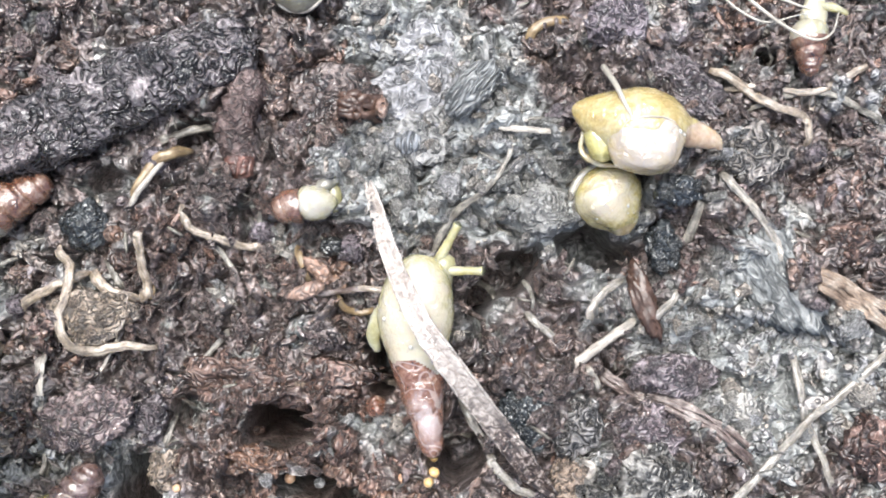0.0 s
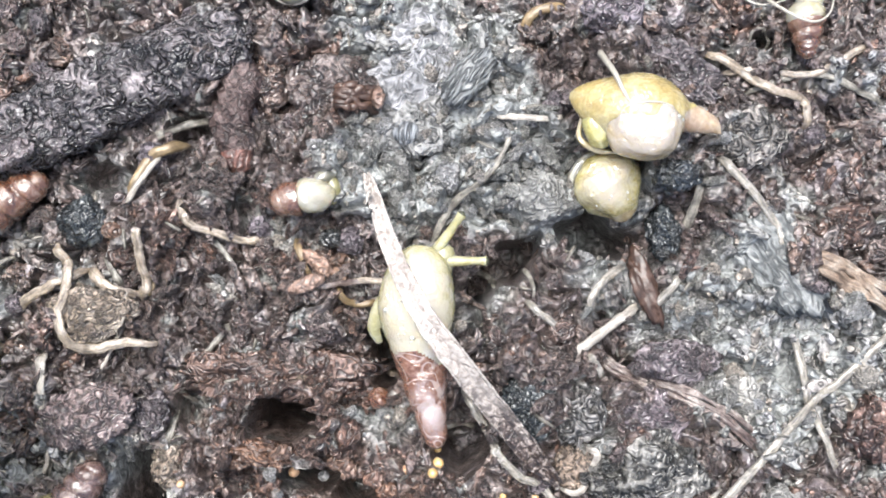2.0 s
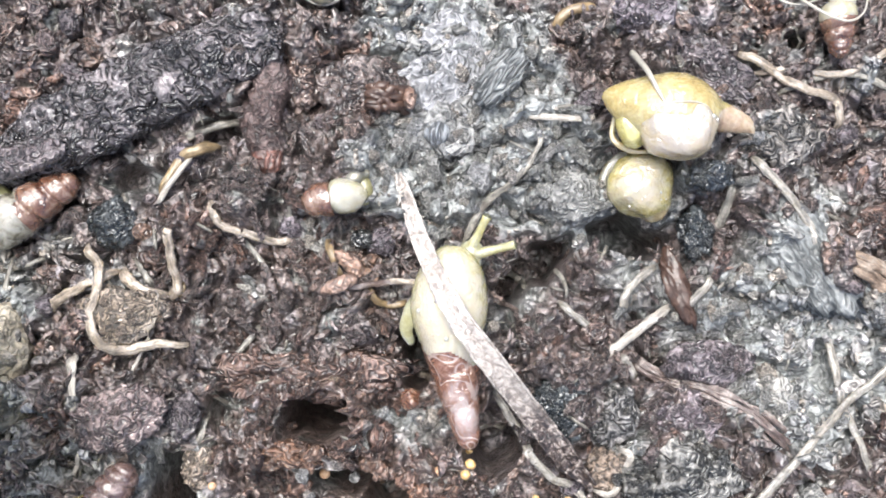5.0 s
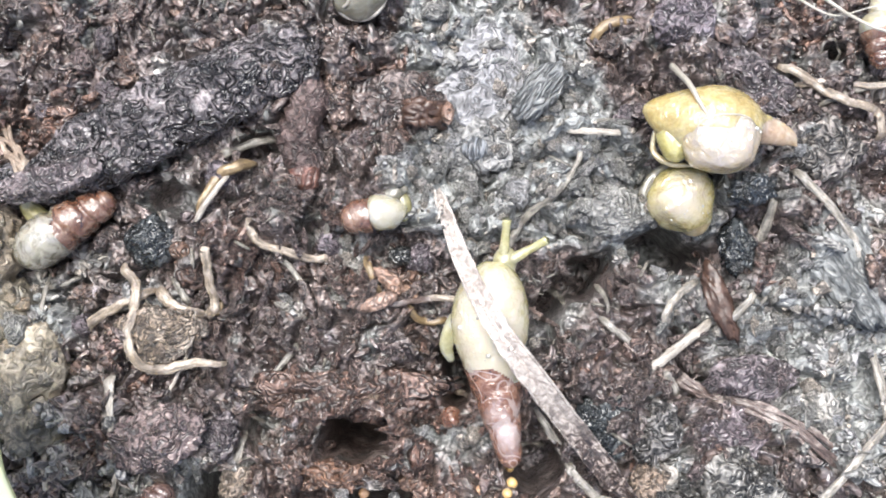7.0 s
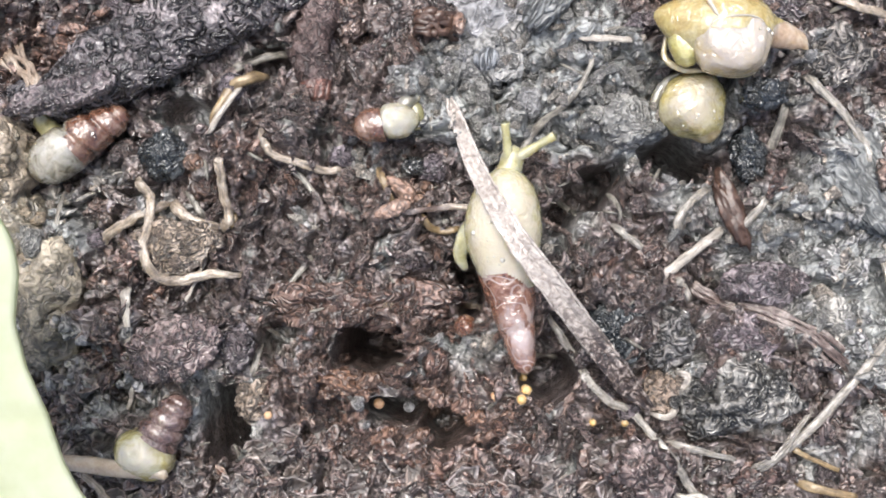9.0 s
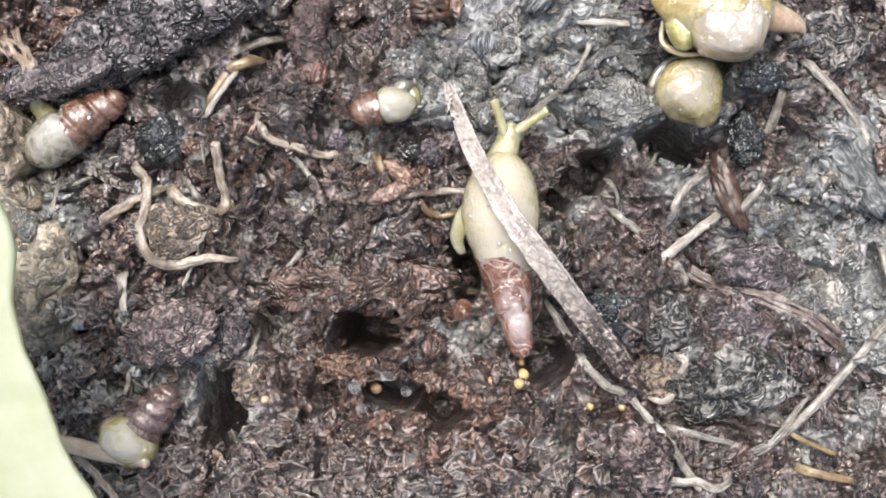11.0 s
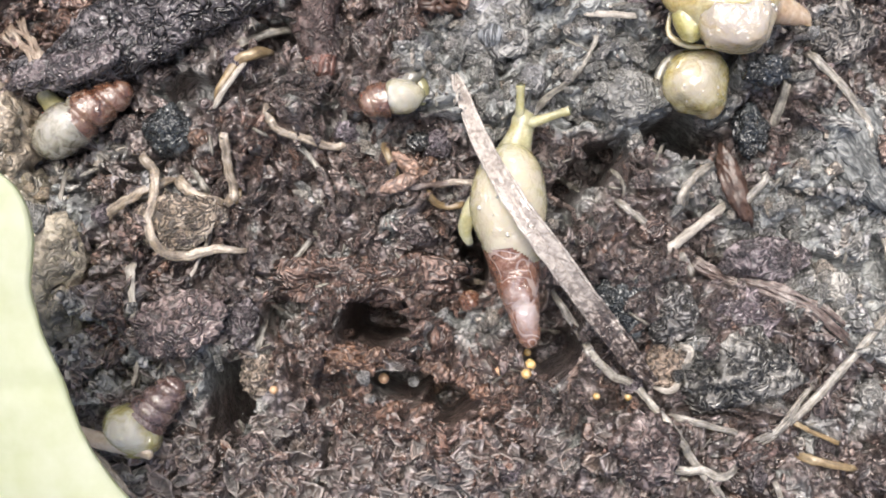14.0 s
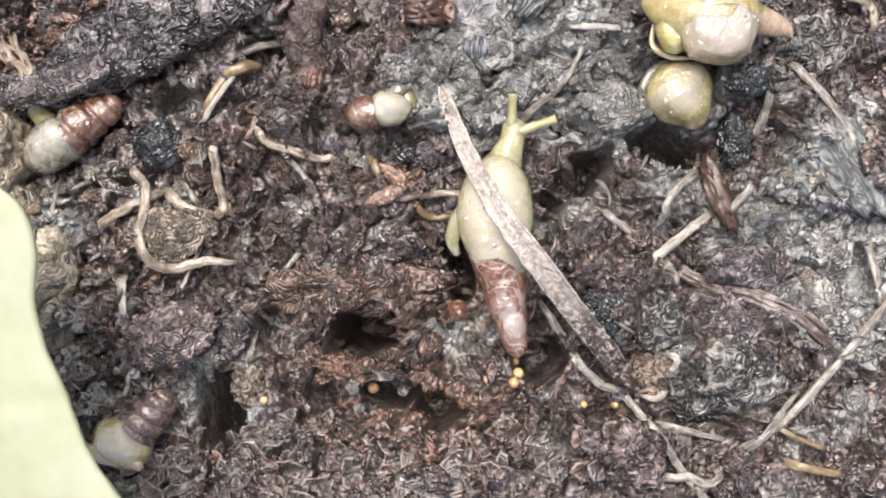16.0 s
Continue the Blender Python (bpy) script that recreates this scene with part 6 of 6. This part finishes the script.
GRIT = earthy("grey_grit", (0.13, 0.132, 0.127), (0.26, 0.265, 0.26), (0.42, 0.425, 0.42), 0.42, island=True, spec=0.75)
RUSTY = earthy("rusty_flakes", (0.048, 0.031, 0.026), (0.13, 0.087, 0.072), (0.28, 0.21, 0.185), island=True)
dark = lambda x, y, q: kind_at(x, y)[0] < 0.35 + 0.3 * (q - 0.5) and kind_at(x, y)[1] < 0.5 + 0.6 * (q - 0.5)
grey = lambda x, y, q: kind_at(x, y)[0] > 0.5 + 0.4 * (q - 0.5)
ruddy = lambda x, y, q: kind_at(x, y)[1] > 0.5 + 0.5 * (q - 0.5) and kind_at(x, y)[0] < 0.6
crumbs("soil_grains", "fine dark crumbs of humus", 1600, 0.14, 0.5, CRUMB, 21, dark, piece="crumb", piece_material=HUMUS)
crumbs("humus_flakes", "matted dark flakes of rotten leaves", 2200, 0.18, 0.5, CRUMB, 24, dark, 3.0, "flake", HUMUS)
crumbs("rusty_flakes", "reddish brown flakes of rotten leaves", 900, 0.16, 0.45, RUSTY, 25, ruddy, 2.6, "flake", RUST)
crumbs("grit", "fine grey grit in the silt drifts", 1300, 0.14, 0.5, GRIT, 22, grey, piece="grain", piece_material=SILT)
crumbs("silt_flakes", "flat grey flakes in the silt", 800, 0.18, 0.5, GRIT, 26, grey, 2.4, "flake", SILT)
crumbs("plant_fibres", "tiny bits of root and leaf fibre", 420, 0.07, 0.16, GREYROOT, 23, long=6.0)


def motions():
    walk(HEAD, [
    (0, mm(1.58, 2.98, 1.7)), (2, mm(1.53, 2.96, 1.7)), (3.5, mm(1.39, 3.10, 1.7)),
    (5.8, mm(1.24, 3.28, 1.7)), (6.5, mm(1.11, 3.46, 1.7)), (7, mm(0.97, 3.60, 1.7)),
    (7.5, mm(0.84, 3.83, 1.7)), (8, mm(0.79, 3.95, 1.7)), (8.5, mm(0.82, 3.97, 1.7)),
    (9, mm(0.68, 4.07, 1.7)), (10.2, mm(0.62, 4.27, 1.7)), (12.3, mm(0.86, 4.75, 1.7)),
    (13, mm(0.98, 4.70, 1.7)), (14, mm(0.98, 4.71, 1.7)), (15, mm(0.98, 4.80, 1.7)),
    (16, mm(1.24, 4.87, 1.7))])
    walk(HORNS[0], [
    (0, mm(-0.47, -0.02, 0.05, 19.5, 0, -25.8)), (2, mm(-0.46, 0.14, 0.12, 17.8, 0, -33.2)), (3.5, mm(-0.30, 0.09, 0.15, 17.1, 0, -36.6)),
    (5.8, mm(-0.36, -0.46, -0.06, 22.0, 0, -18.5)), (6.5, mm(-0.42, -0.41, -0.05, 21.8, 0, -14.9)), (7, mm(-0.24, -0.37, 0.04, 19.6, 0, -3.5)),
    (7.5, mm(-0.20, -0.40, 0.03, 20.0, 0, -2.4)), (8, mm(-0.21, -0.34, 0.06, 19.3, 0, 3.5)), (8.5, mm(-0.23, -0.47, -0.02, 21.1, 0, 2.5)),
    (9, mm(-0.26, -0.64, -0.02, 21.1, 0, 7.3)), (10.2, mm(-0.17, -0.63, 0.05, 19.6, 0, 21.7)), (12.3, mm(-0.21, -0.51, 0.01, 20.5, 0, 10.8)),
    (13, mm(-0.28, -0.59, -0.06, 22.2, 0, 3.0)), (14, mm(-0.29, -0.56, -0.10, 23.1, 0, 1.0)), (15, mm(-0.38, -0.48, -0.01, 21.0, 0, -7.2)),
    (16, mm(-0.27, -0.54, -0.06, 22.1, 0, -1.3))])
    walk(HORNS[1], [
    (0, mm(-0.41, -0.40, 0.00, 15.8, 0, -87.1)), (2, mm(-0.19, -0.37, 0.07, 14.3, 0, -88.2)), (3.5, mm(-0.05, -0.23, 0.14, 12.6, 0, -88.5)),
    (5.8, mm(-0.29, -0.37, 0.07, 14.2, 0, -63.6)), (6.5, mm(-0.32, -0.54, 0.01, 15.7, 0, -58.8)), (7, mm(-0.10, -0.25, 0.11, 13.3, 0, -59.7)),
    (7.5, mm(-0.09, -0.22, 0.13, 13.0, 0, -62.0)), (8, mm(0.02, -0.20, 0.14, 12.6, 0, -57.6)), (8.5, mm(-0.00, -0.26, 0.13, 12.9, 0, -57.5)),
    (9, mm(-0.06, -0.15, 0.09, 13.9, 0, -60.0)), (10.2, mm(-0.19, -0.21, 0.01, 15.7, 0, -50.0)), (12.3, mm(-0.14, -0.14, 0.08, 14.0, 0, -71.4)),
    (13, mm(-0.13, -0.23, 0.08, 14.1, 0, -69.5)), (14, mm(-0.06, -0.26, 0.11, 13.4, 0, -72.3)), (15, mm(-0.00, -0.17, 0.13, 13.0, 0, -72.2)),
    (16, mm(-0.21, -0.26, 0.07, 14.2, 0, -72.0))])
    base = CRAWLER.matrix_world.translation / MM
    walk(CRAWLER, [(t, mm(base.x + dx, base.y + dy, base.z, 0, 0, rz)) for t, dx, dy, rz in (
        (0.0, 0.12, 0.1, 3), (8.5, 0.12, 0.1, 3), (10.0, -0.3, 0, 0), (12.5, -0.85, -0.1, -6), (14.0, -0.85, -0.1, -6), (16.0, -0.95, -0.15, -6))])
    walk(LEAF_OB, [(0.0, mm(-0.35, 0, 0)), (8.5, mm(-0.3, 0, 0)), (9.5, mm(-0.3, 0, 0)), (12.5, mm(-0.12, 0, 0)), (15.0, mm(0.18, 0.35, 0)), (16.0, mm(0.58, 0.2, 0))])


motions()
